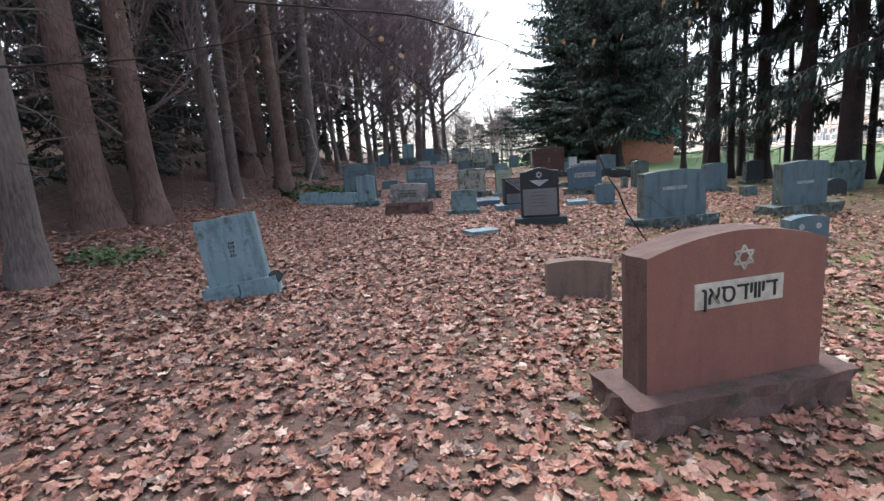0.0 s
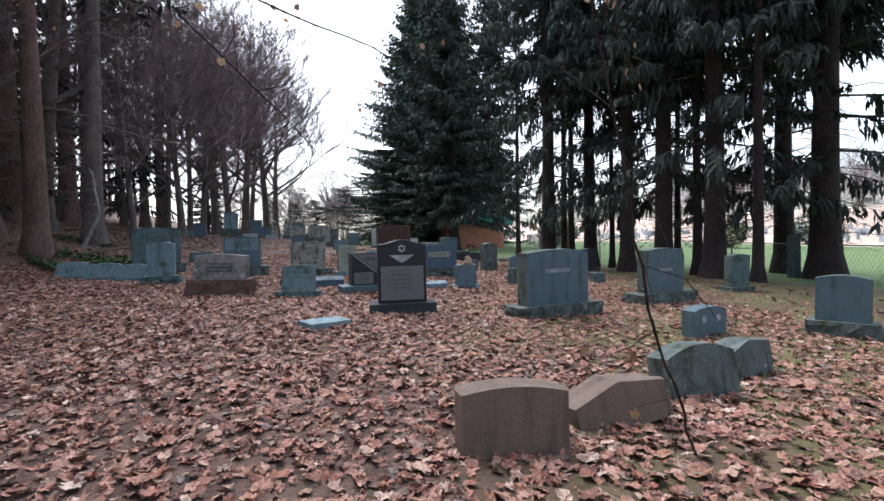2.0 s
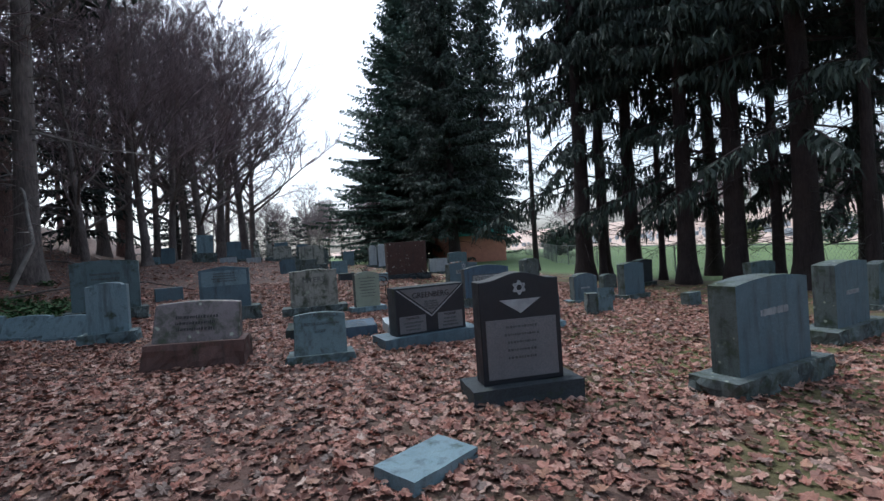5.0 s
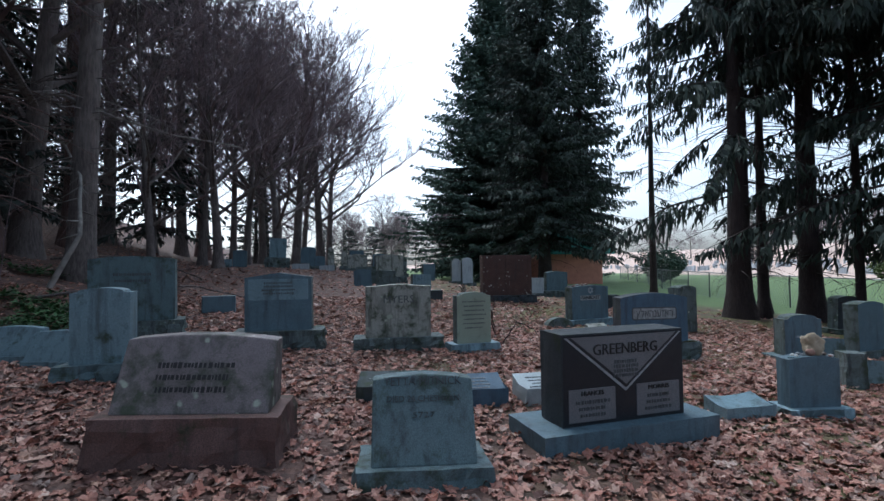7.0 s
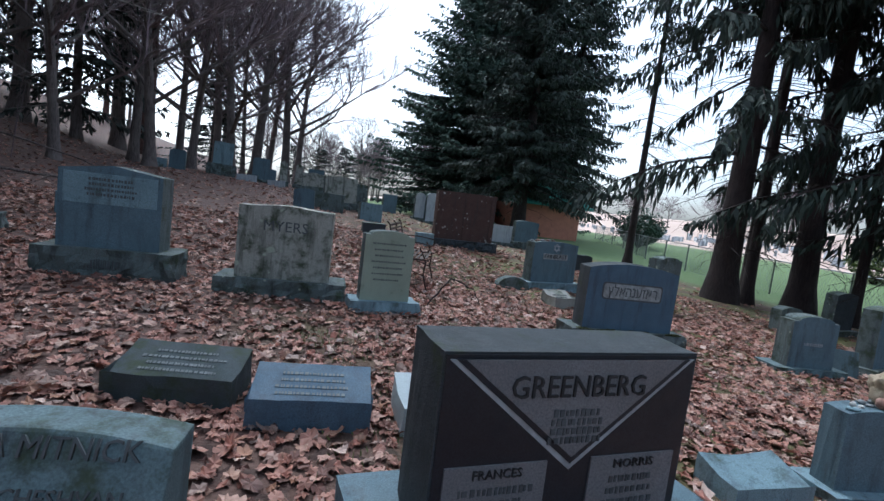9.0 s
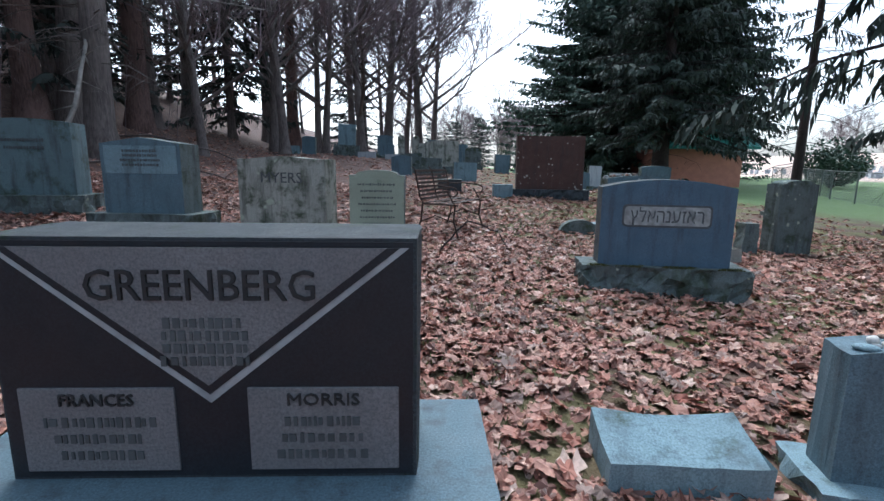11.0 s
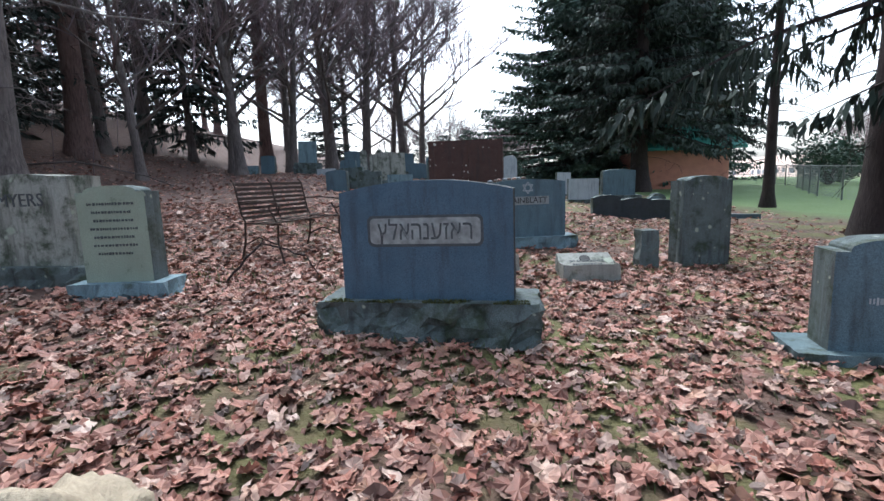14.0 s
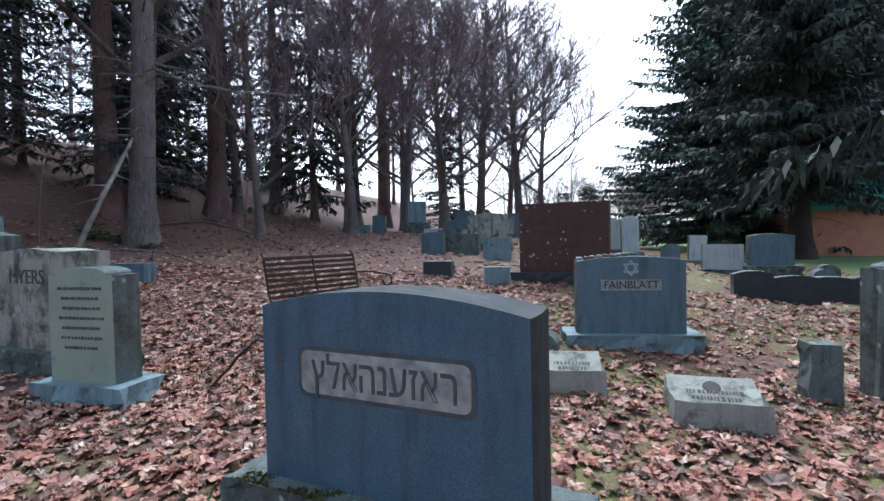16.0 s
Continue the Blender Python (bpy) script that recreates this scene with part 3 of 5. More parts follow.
SPRUCE = "tall dark spruce with bare lower trunk and drooping boughs"
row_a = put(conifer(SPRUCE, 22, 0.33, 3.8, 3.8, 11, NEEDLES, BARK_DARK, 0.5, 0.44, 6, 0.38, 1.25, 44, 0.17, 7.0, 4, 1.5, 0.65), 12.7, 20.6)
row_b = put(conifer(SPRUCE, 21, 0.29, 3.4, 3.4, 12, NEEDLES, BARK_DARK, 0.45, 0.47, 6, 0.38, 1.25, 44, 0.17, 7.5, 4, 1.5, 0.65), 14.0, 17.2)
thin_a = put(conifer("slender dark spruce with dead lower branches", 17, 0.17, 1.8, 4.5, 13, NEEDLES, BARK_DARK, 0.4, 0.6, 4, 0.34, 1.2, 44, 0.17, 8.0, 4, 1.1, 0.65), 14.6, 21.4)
for x, y, s, w, turn, proto in ((13.5, 20.5, 0.9, 0.9, 60, thin_a), (14.3, 19.7, 1.0, 1.0, 120, row_b), (14.5, 18.6, 0.97, 0.7, 200, thin_a), (14.4, 15.8, 0.95, 1.1, 20, row_b),
                                (15.1, 15.0, 1.0, 1.0, 150, thin_a), (14.7, 14.0, 1.05, 1.2, 250, row_b), (14.8, 12.6, 1.0, 1.0, 90, thin_a), (17.0, 18.4, 1.0, 0.8, 300, row_a), (17.6, 12.3, 1.1, 1.35, 70, row_a),
                                (14.8, 26.6, 0.95, 0.9, 75, thin_a), (14.0, 5.0, 1.0, 1.1, 33, row_b), (14.3, 1.5, 1.0, 1.0, 190, row_a), (14.0, -4.0, 1.0, 1.0, 280, row_b), (18.6, 14.2, 1.05, 1.2, 111, row_b), (16.0, 16.6, 0.9, 0.8, 10, thin_a)):
    plant(proto, x, y, s, turn, w)
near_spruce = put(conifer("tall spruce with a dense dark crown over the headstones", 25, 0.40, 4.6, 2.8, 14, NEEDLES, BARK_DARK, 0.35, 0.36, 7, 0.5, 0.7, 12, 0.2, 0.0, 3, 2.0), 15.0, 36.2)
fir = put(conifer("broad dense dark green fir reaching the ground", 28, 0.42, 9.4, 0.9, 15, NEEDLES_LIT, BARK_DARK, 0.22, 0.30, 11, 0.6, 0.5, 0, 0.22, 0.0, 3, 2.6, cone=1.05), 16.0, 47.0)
plant(near_spruce, 20.6, 41.0, 1.1, 210, 0.9)
plant(fir, 25.0, 60.0, 1.1, 50, 1.1)

PINE = "tall woodland pine with dark ragged crown"
pine_a = put(conifer(PINE, 20, 0.30, 3.0, 8.5, 21, NEEDLES_PINE, BARK_RED, 0.15, 0.7, 4, 0.55, 0.5, 44, 0.3, 0.0, 2, 1.7), -6.2, 11.7)
pine_b = put(conifer(PINE, 18, 0.21, 2.4, 7.5, 22, NEEDLES_PINE, BARK_GREY, 0.2, 0.75, 4, 0.55, 0.5, 48, 0.3, 0.0, 2, 1.7), -5.9, 15.1)
hemlock = put(conifer("dark woodland hemlock with low boughs", 13, 0.18, 3.0, 1.0, 23, NEEDLES_PINE, BARK_GREY, 0.3, 0.42, 5, 0.5, 0.5, 6, 0.26, 0.0, 2, 2.0), -9.5, 19.5)
oak = put(bare_tree("bare grey woodland tree with many fine twigs", 15, 0.22, 31, BARK_GREY, 0.2, 0.5, 5, kids=4), -3.1, 33.5)
maple = put(bare_tree("bare slender tree with purple-grey twigs", 13, 0.16, 32, BARK_GREY, 0.16, 0.45, 5, kids=4), -4.6, 29.0)
for x, y, s, turn, proto, w in ((-5.3, 6.8, 0.95, 40, pine_b, 1.0), (-6.9, 10.8, 0.95, 130, pine_a, 1.2), (-8.7, 8.5, 1.0, 10, pine_b, 0.9), (-6.4, 17.4, 1.0, 70, pine_b, 1.0), (-5.4, 20.0, 1.0, 200, pine_a, 1.0),
                                (-5.1, 24.5, 1.0, 100, pine_b, 1.4), (-7.1, 21.3, 1.05, 310, pine_a, 1.3), (-8.0, 26.1, 1.0, 22, pine_a, 1.0), (-7.3, 26.6, 1.05, 144, oak, 1.4), (-7.5, 30.3, 1.0, 222, pine_a, 1.1),
                                (-7.8, 32.0, 1.0, 12, maple, 1.2), (-6.0, 40.0, 1.1, 50, oak, 1.2), (-5.4, 43.0, 1.1, 80, pine_a, 1.1), (-2.4, 38.5, 1.0, 170, maple, 1.2), (-2.0, 45.0, 1.05, 20, oak, 1.1),
                                (-2.2, 52.0, 1.1, 250, oak, 1.1), (-7.4, 13.6, 0.9, 260, maple, 0.9), (-7.8, 19.2, 0.9, 60, oak, 0.8), (-9.2, 23.3, 1.0, 0, pine_b, 1.2), (-9.0, 28.3, 0.9, 180, hemlock, 1.0),
                                (-6.4, 36.0, 1.0, 220, hemlock, 0.9), (-2.8, 48.5, 0.6, 310, hemlock, 1.0), (-9.6, 15.2, 0.9, 140, hemlock, 1.0), (-10.2, 11.0, 0.9, 200, hemlock, 1.0), (-11.5, 5.0, 1.0, 70, hemlock, 1.0),
                                (-8.0, 35.0, 1.0, 20, pine_b, 1.2), (-4.0, 34.8, 1.0, 111, maple, 1.1), (-3.4, 41.0, 1.0, 77, maple, 1.2), (-1.2, 56.0, 0.9, 33, maple, 1.2), (-7.2, 3.6, 1.0, 200, pine_b, 1.0), (-6.6, 0.2, 1.0, 100, pine_a, 1.0), (2.2, 53.5, 1.15, 15, oak, 1.5), (0.2, 46.5, 1.05, 95, oak, 1.35), (3.4, 61.0, 1.15, 200, oak, 1.4), (-0.8, 41.0, 0.95, 290, maple, 1.5), (0.8, 58.0, 1.2, 160, maple, 1.6), (5.5, 62.0, 0.3, 30, hemlock, 0.7), (3.2, 66.0, 0.3, 80, hemlock, 0.7), (8.0, 60.0, 0.35, 130, hemlock, 0.7)):
    grown = 1.4 if y > 24 and s > 0.8 else 1.1
    plant(proto, x, y, s * grown, turn, w * (1.15 if grown > 1.2 else 1.0))


for i, (x, y, s) in enumerate(((-16, 24, 0.8), (-13, 27, 0.6), (-20, 30, 0.9), (-12, 36, 0.7), (-17, 37, 0.9), (-13, 43, 0.8), (-18, 15, 0.9), (-18, 5, 1.0), (-12, 22, 0.55), (-11, 31, 0.6))):
    plant(hemlock, x, y, s, i * 77, s * 1.25)


def far_wood():
    """The wood that goes on up the bank, and bare trees past the lawn."""
    rng = random.Random(5)
    protos = (pine_a, pine_b, hemlock, oak, maple, pine_b, pine_a)
    for i in range(70):
        x, y = -9.6 - 32 * rng.random() ** 1.5, rng.uniform(-14, 74)
        plant(protos[rng.randrange(7)], x, y, rng.uniform(0.75, 1.15), rng.uniform(0, 360))
    for i in range(24):
        plant((oak, maple)[i % 2], rng.uniform(-4, 30), rng.uniform(78, 110), rng.uniform(0.7, 1.1), rng.uniform(0, 360))
    for i in range(70):
        plant((oak, maple, oak, hemlock)[i % 4], rng.uniform(95, 150), rng.uniform(-30, 130), rng.uniform(0.8, 1.2), rng.uniform(0, 360), 1.2)
    for i in range(26):
        plant((oak, hemlock, pine_b)[i % 3], rng.uniform(-25, 25), rng.uniform(-45, -18), rng.uniform(0.8, 1.1), rng.uniform(0, 360))


far_wood()


# ---- headstones along the walk ----
def build_red_double():
    st = headstone("broad red-brown granite headstone with cream name panel", 1.96, 2.64, 9, (1.16, 0.88, 0.24), (1.46, 0.2, 0.5), "arch", 0.1, RED_STONE, RED_BASE, rough=0.014, seed=3, side=RED_BASE, size=1.04)
    f = -0.12
    star(st, 0.068, (0.02, f - 0.004, 0.955), PLATE_PALE)
    part("name_panel", box(0.58, 0.15, 0.01, (0.0, f, 0.685), 0.003), PLATE_PALE, st, "cream name panel")
    hebrew(st, "ןאסדיוויד", 0.155, (0.0, f - 0.007, 0.758), LETTER_DARK, 0.49, "dark painted letter")


def field_stone(label, x, y, yaw, w, h, d, mat, seed, lean=(0, 0), square=0.6, amp=0.12, name="field_stone", group="rough field stones"):
    bm = boulder(w, h + 0.06, d, seed, amp, square=square)
    ob = part(name, bm, mat, None, "", False)
    ob.matrix_world = on_land(x, y, yaw, 0.06) @ pose(0, d / 2, 0) @ pose(0, 0, 0, lean[0], lean[1], 0)
    return tagged(ob, label, "stone", group)


def rough_marker(label, x, y, yaw, w, h, d, mat, seed, top="arch", rise=0.05, lean=(0, 0), rough=0.03):
    ob = part("stone_marker", tablet(w, h + 0.05, d, top, rise, rough=rough, seed=seed), mat, None)
    ob.matrix_world = on_land(x, y, yaw, 0.05) @ pose(0, d / 2, 0) @ pose(0, 0, 0, lean[0], lean[1], 0)
    return tagged(ob, label, "headstone", "small markers")


def build_first_row():
    rough_marker("low brown rough stone marker in fallen leaves", 1.76, 5.16, -14, 0.68, 0.40, 0.26, BROWN_ROCK, 5, rise=0.04, lean=(-4, 1))
    rough_marker("low brown rock half sunk in fallen leaves", 2.76, 5.26, -8, 0.74, 0.30, 0.34, BROWN_ROCK, 7, top="peak", rise=0.09, lean=(-8, -12), rough=0.05)
    rough_marker("squat grey rough stone with pale stains", 3.89, 5.55, -10, 0.66, 0.42, 0.3, BASE_GREY, 9, rise=0.09, lean=(-8, -4), rough=0.05)
    rough_marker("squat grey rough stone marker", 4.85, 5.80, 6, 0.66, 0.36, 0.26, BASE_GREY, 10, top="peak", rise=0.08, lean=(-6, -6), rough=0.045)
    st = headstone("small grey marker with two round white marks", 6.19, 7.36, 3, (0.66, 0.44, 0.2), None, "arch", 0.05, GREY_BLUE, rough=0.015, seed=4, group="small markers")
    for sx in (-0.14, 0.15):
        bm = bmesh.new()
        bmesh.ops.create_cone(bm, segments=18, radius1=0.05, radius2=0.045, depth=0.012, cap_ends=True, matrix=pose(sx, -0.103, 0.27, 90))
        part("round_mark", bm, MARBLE_WHITE, st, "white round mark")
    st = headstone("leaning pale blue granite headstone on a cracked base", -2.14, 5.80, 10, (0.68, 0.82, 0.24), None, "flat", 0.0, BLUE_PALE, lean=(-3, -7), seed=6)
    st.matrix_world = on_land(-2.14, 5.80, 10, 0.03) @ pose(0, 0.2, 0.2) @ pose(0, 0, 0, -4, -6, 0)
    part("base", rough_block(0.41, 0.22, 0.42, (-0.205, 0, -0.2), 0.012, 1), BLUE_PALE, st, "cracked base half")
    part("base", rough_block(0.43, 0.22, 0.42, (0.225, -0.01, -0.205), 0.012, 2), BLUE_PALE, st, "cracked base half")
    bars(st, 0.08, 4, (0.02, -0.124, 0.50), LETTER_DARK, 0.05, 0.04, 3)
    pot = bmesh.new()
    bmesh.ops.create_cone(pot, segments=20, radius1=0.085, radius2=0.075, depth=0.05, cap_ends=True)
    bmesh.ops.bevel(pot, geom=pot.edges[:], offset=0.006, segments=1, affect="EDGES")
    lid = part("round_plate", pot, BLACK_PLASTIC, None)
    lid.matrix_world = on_land(-1.72, 5.82, 0) @ pose(0, 0.1, 0.24, 70, 0, 35)
    tagged(lid, "round black plate leaning against the headstone base", "plate")
    # polished black stone with a star
    st = headstone("polished black granite headstone with a grey inscription panel", 2.55, 9.92, -13, (0.66, 0.86, 0.2), (0.9, 0.13, 0.42), "serp", 0.06, BLACK_POLISHED, DARK_SIDE, seed=12, base_rough=0.008, size=1.19)
    star(st, 0.055, (0, -0.103, 0.90), LETTER_PALE, 0.012)
    tri = bmesh.new()
    v = [tri.verts.new(p) for p in ((-0.17, -0.101, 0.81), (0.17, -0.101, 0.81), (0, -0.101, 0.70))]
    w = [tri.verts.new(p.co + Vector((0, -0.004, 0))) for p in v]
    tri.faces.new(w[::-1])
    for i in range(3):
        tri.faces.new((v[i], v[(i + 1) % 3], w[(i + 1) % 3], w[i]))
    bmesh.ops.recalc_face_normals(tri, faces=tri.faces[:])
    part("emblem", tri, LETTER_PALE, st, "pale triangular emblem")
    part("inscription_panel", box(0.58, 0.46, 0.012, (0, -0.1, 0.2), 0.003), BLACK_PANEL, st, "grey honed inscription panel")
    bars(st, 0.34, 5, (0, -0.108, 0.6), LETTER_GREY, 0.06, 0.02, 4)
    ob = part("flat_marker", rough_block(0.62, 0.13, 0.34, amp=0.006, seed=3), BLUE_PALE, None)
    ob.matrix_world = on_land(1.27, 9.0, 26, 0.03) @ pose(0, 0.17, 0, 3, 2, 0)
    tagged(ob, "light grey flat marker slab lying among the leaves", "headstone", "small markers")
    st = headstone("broad blue-grey granite headstone with pale cut name", 5.02, 9.12, 3, (1.2, 0.86, 0.26), (1.6, 0.2, 0.46), "arch", 0.05, GREY_BLUE, BASE_GREY, rough=0.01, side=BASE_GREY, seed=14, size=1.05)
    bars(st, 0.62, 1, (0, -0.132, 0.76), LETTER_PALE, 0.06, 0.075, 8)
    st = headstone("upright blue-grey granite headstone on a mossy base", 8.33, 9.98, 5, (1.06, 0.92, 0.28), (1.7, 0.22, 0.5), "arch", 0.04, GREY_BLUE, BASE_GREY, rough=0.01, side=BASE_GREY, seed=15)
    bars(st, 0.5, 1, (0, -0.142, 0.72), LETTER_PALE, 0.06, 0.075, 9)
    headstone("squat dark grey headstone among the leaves", 8.0, 6.75, -68, (0.62, 0.66, 0.22), (0.82, 0.2, 0.4), "arch", 0.05, GREY_BLUE, BASE_GREY, rough=0.012, side=BASE_GREY, seed=16)


def slant_marker(label, x, y, yaw, die, base, mat, base_mat, seed, lean=(0, 0), size=1.0):
    """A thick block whose face slopes back, on a rough base."""
    w, h, d = die
    bw, bh, bd = base
    st = thing("slant_marker", on_land(x, y, yaw, 0.03) @ pose(0, bd / 2 * size, 0, lean[0], lean[1], 0) @ Matrix.Scale(size, 4), label, "headstone", "slant markers")
    part("base", rough_block(bw, bh + 0.03, bd, amp=0.02, seed=seed, taper=0.04), base_mat, st, "rock-faced base")
    bm = tablet(w, h, d, "arch", 0.03, z=bh + 0.03, slant=d * 0.62, bevel=0.01)
    part("die", bm, mat, st)
    return st


def build_second_row():
    st = slant_marker("weathered blue-green slant headstone with cut lettering", 1.18, 12.55, -10, (0.64, 0.5, 0.36), (0.84, 0.1, 0.5), BLUE_GREEN, BLUE_GREEN, 21, (-2, 1), 1.05)
    tilt = -math.degrees(math.atan2(0.36 * 0.62, 0.5))
    for text, size, z, wide in (("YETTA MITNICK", 0.075, 0.46, 0.5), ("DIED 24 CHESHVAN", 0.055, 0.36, 0.46), ("5727", 0.05, 0.27, 0.14)):
        u = (z - 0.0) / 0.5
        letters(st, text, size, (0, -0.18 + 0.36 * 0.62 * u - 0.004, 0.13 + z), LETTER_GREY, wide, "cut letters", tilt)
    st = slant_marker("pinkish grey slant headstone with dark lichen on a red base", -0.30, 13.2, -10, (0.86, 0.42, 0.34), (1.04, 0.27, 0.5), PINK_GREY, RED_BASE, 22, (0, 2), 1.2)
    bars(st, 0.5, 3, (0, -0.09, 0.56), LETTER_DARK, 0.07, 0.035, 11, -27)
    headstone("small grey upright headstone with worn text", -1.65, 15.7, 0, (0.46, 0.66, 0.2), (0.64, 0.15, 0.36), "shoulder", 0.04, BLUE_PALE, BLUE_GREEN, rough=0.01, seed=23, size=1.25)
    st = headstone("mossy blue-green granite headstone at the edge of the wood", -2.12, 18.4, 8, (0.94, 0.82, 0.3), (1.16, 0.2, 0.5), "arch", 0.04, BLUE_GREEN, BASE_GREY, rough=0.02, seed=24, size=1.28)
    bars(st, 0.5, 2, (0, -0.154, 0.82), LETTER_GREY, 0.08, 0.04, 12)
    st = headstone("blue-grey granite headstone with peaked top and pale band", 0.13, 17.25, -5, (0.82, 0.74, 0.32), (1.12, 0.24, 0.5), "peak", 0.06, GREY_BLUE, BASE_GREY, rough=0.015, side=BASE_GREY, seed=25, size=1.18)
    part("inscription_panel", box(0.74, 0.27, 0.012, (0, -0.16, 0.66), 0.003), BLUE_PALE, st, "paler inscription band")
    bars(st, 0.46, 4, (0, -0.168, 0.88), LETTER_GREY, 0.045, 0.028, 13)
    bars(st, 0.4, 1, (0, -0.262, 0.14), LETTER_GREY, 0.05, 0.09, 14)
    headstone("low rough grey stone behind the peaked headstone", -1.15, 20.5, 8, (0.62, 0.36, 0.3), None, "flat", 0.0, GREY_BLUE, rough=0.03, seed=26, group="small markers")
    st = headstone("pale stained marble headstone with dark streaks and lichen", 1.88, 16.8, -8, (0.98, 0.80, 0.34), (1.36, 0.2, 0.52), "serp", 0.03, MARBLE_STAINED, BASE_GREY, rough=0.02, seed=27)
    letters(st, "MYERS", 0.16, (0, -0.172, 0.80), LETTER_GREY, 0.46, "worn raised letters")
    st = headstone("pale green marble headstone with Hebrew text", 2.96, 16.4, 0, (0.54, 0.76, 0.2), (0.74, 0.13, 0.36), "shoulder", 0.05, MARBLE_GREEN, BLUE_PALE, rough=0.012, side=BASE_GREY, seed=28)
    bars(st, 0.38, 7, (0, -0.102, 0.78), LETTER_GREY, 0.065, 0.022, 15)
    # black and grey double stone with a V-shaped panel
    st = headstone("black and grey double granite headstone with a V-shaped panel", 2.92, 12.80, 1, (1.14, 0.70, 0.32), (1.6, 0.17, 0.6), "flat", 0.0, DARK_SIDE, GREY_BLUE, rough=0.014, seed=29, base_rough=0.008)
    f, z0 = -0.16, 0.2

    def wedge(pts, y, mat, name, label):
        bm = bmesh.new()
        a = [bm.verts.new((x, y, z)) for x, z in pts]
        b = [bm.verts.new((x, f + 0.004, z)) for x, z in pts]
        bm.faces.new(a)
        for i in range(len(pts)):
            bm.faces.new((a[i], b[i], b[(i + 1) % len(pts)], a[(i + 1) % len(pts)]))
        bmesh.ops.recalc_face_normals(bm, faces=bm.faces[:])
        part(name, bm, mat, st, label)

    wedge(((-0.56, z0 + 0.01), (0.56, z0 + 0.01), (0.56, z0 + 0.69), (-0.56, z0 + 0.69)), f - 0.004, BLACK_POLISHED, "front_panel", "polished black front")
    wedge(((-0.55, z0 + 0.675), (0, z0 + 0.235), (0.55, z0 + 0.675)), f - 0.008, LETTER_PALE, "border", "pale V-shaped line")
    wedge(((-0.525, z0 + 0.675), (0, z0 + 0.262), (0.525, z0 + 0.675)), f - 0.012, BLACK_POLISHED, "border", "dark V-shaped line")
    wedge(((-0.49, z0 + 0.675), (0, z0 + 0.29), (0.49, z0 + 0.675)), f - 0.016, BLACK_PANEL, "name_panel", "grey V-shaped name panel")
    letters(st, "GREENBERG", 0.12, (0, f - 0.02, z0 + 0.57), LETTER_DARK, 0.60, "dark cut letters")
    bars(st, 0.26, 4, (0, f - 0.018, z0 + 0.47), LETTER_GREY, 0.036, 0.03, 17)
    for sx, text in ((-0.31, "FRANCES"), (0.31, "MORRIS")):
        part("inscription_panel", box(0.42, 0.25, 0.014, (sx, f - 0.004, z0 + 0.03), 0.003), BLACK_PANEL, st, "grey inscription panel")
        letters(st, text, 0.05, (sx, f - 0.014, z0 + 0.245), LETTER_DARK, 0.2, "dark cut letters")
        bars(st, 0.3, 3, (sx, f - 0.013, z0 + 0.18), LETTER_GREY, 0.05, 0.03, 18 + int(sx * 10))
    # sloped markers behind
    for x, y, yaw, w, mat, label, seed in ((1.29, 14.28, -14, 0.68, MOSSY_SLAB, "dark mossy sloped marker with Hebrew text and a fallen leaf", 31),
                                           (2.03, 13.98, -8, 0.66, BLUE_DARK, "dark blue sloped marker with cut text", 32), (2.84, 13.88, -4, 0.62, LIGHT_SLAB, "light grey sloped marker with a round emblem", 33)):
        st = thing("sloped_marker", on_land(x, y, yaw, 0.03) @ pose(0, 0.19, 0), label, "headstone", "sloped markers")
        bm = rough_block(w, 0.27, 0.38, amp=0.006, seed=seed)
        for v in bm.verts:
            if v.co.z > 0.25:
                v.co.z += (v.co.y - 0.19) * 0.36
        part("die", bm, mat, st)
        bars(st, w * 0.75, 4, (0, 0.1, 0.242), LETTER_MID if seed < 33 else LETTER_GREY, 0.055, 0.024, seed, -70)
    for x, y, yaw, w in ((-3.95, 17.45, -14, 0.72), (-3.17, 17.08, -18, 0.74), (-2.47, 16.64, -20, 0.74)):
        slant_marker("low pale blue slant marker beside the ivy", x, y, yaw, (w, 0.36, 0.28), (w + 0.08, 0.06, 0.34), BLUE_PALE, BLUE_PALE, 35)


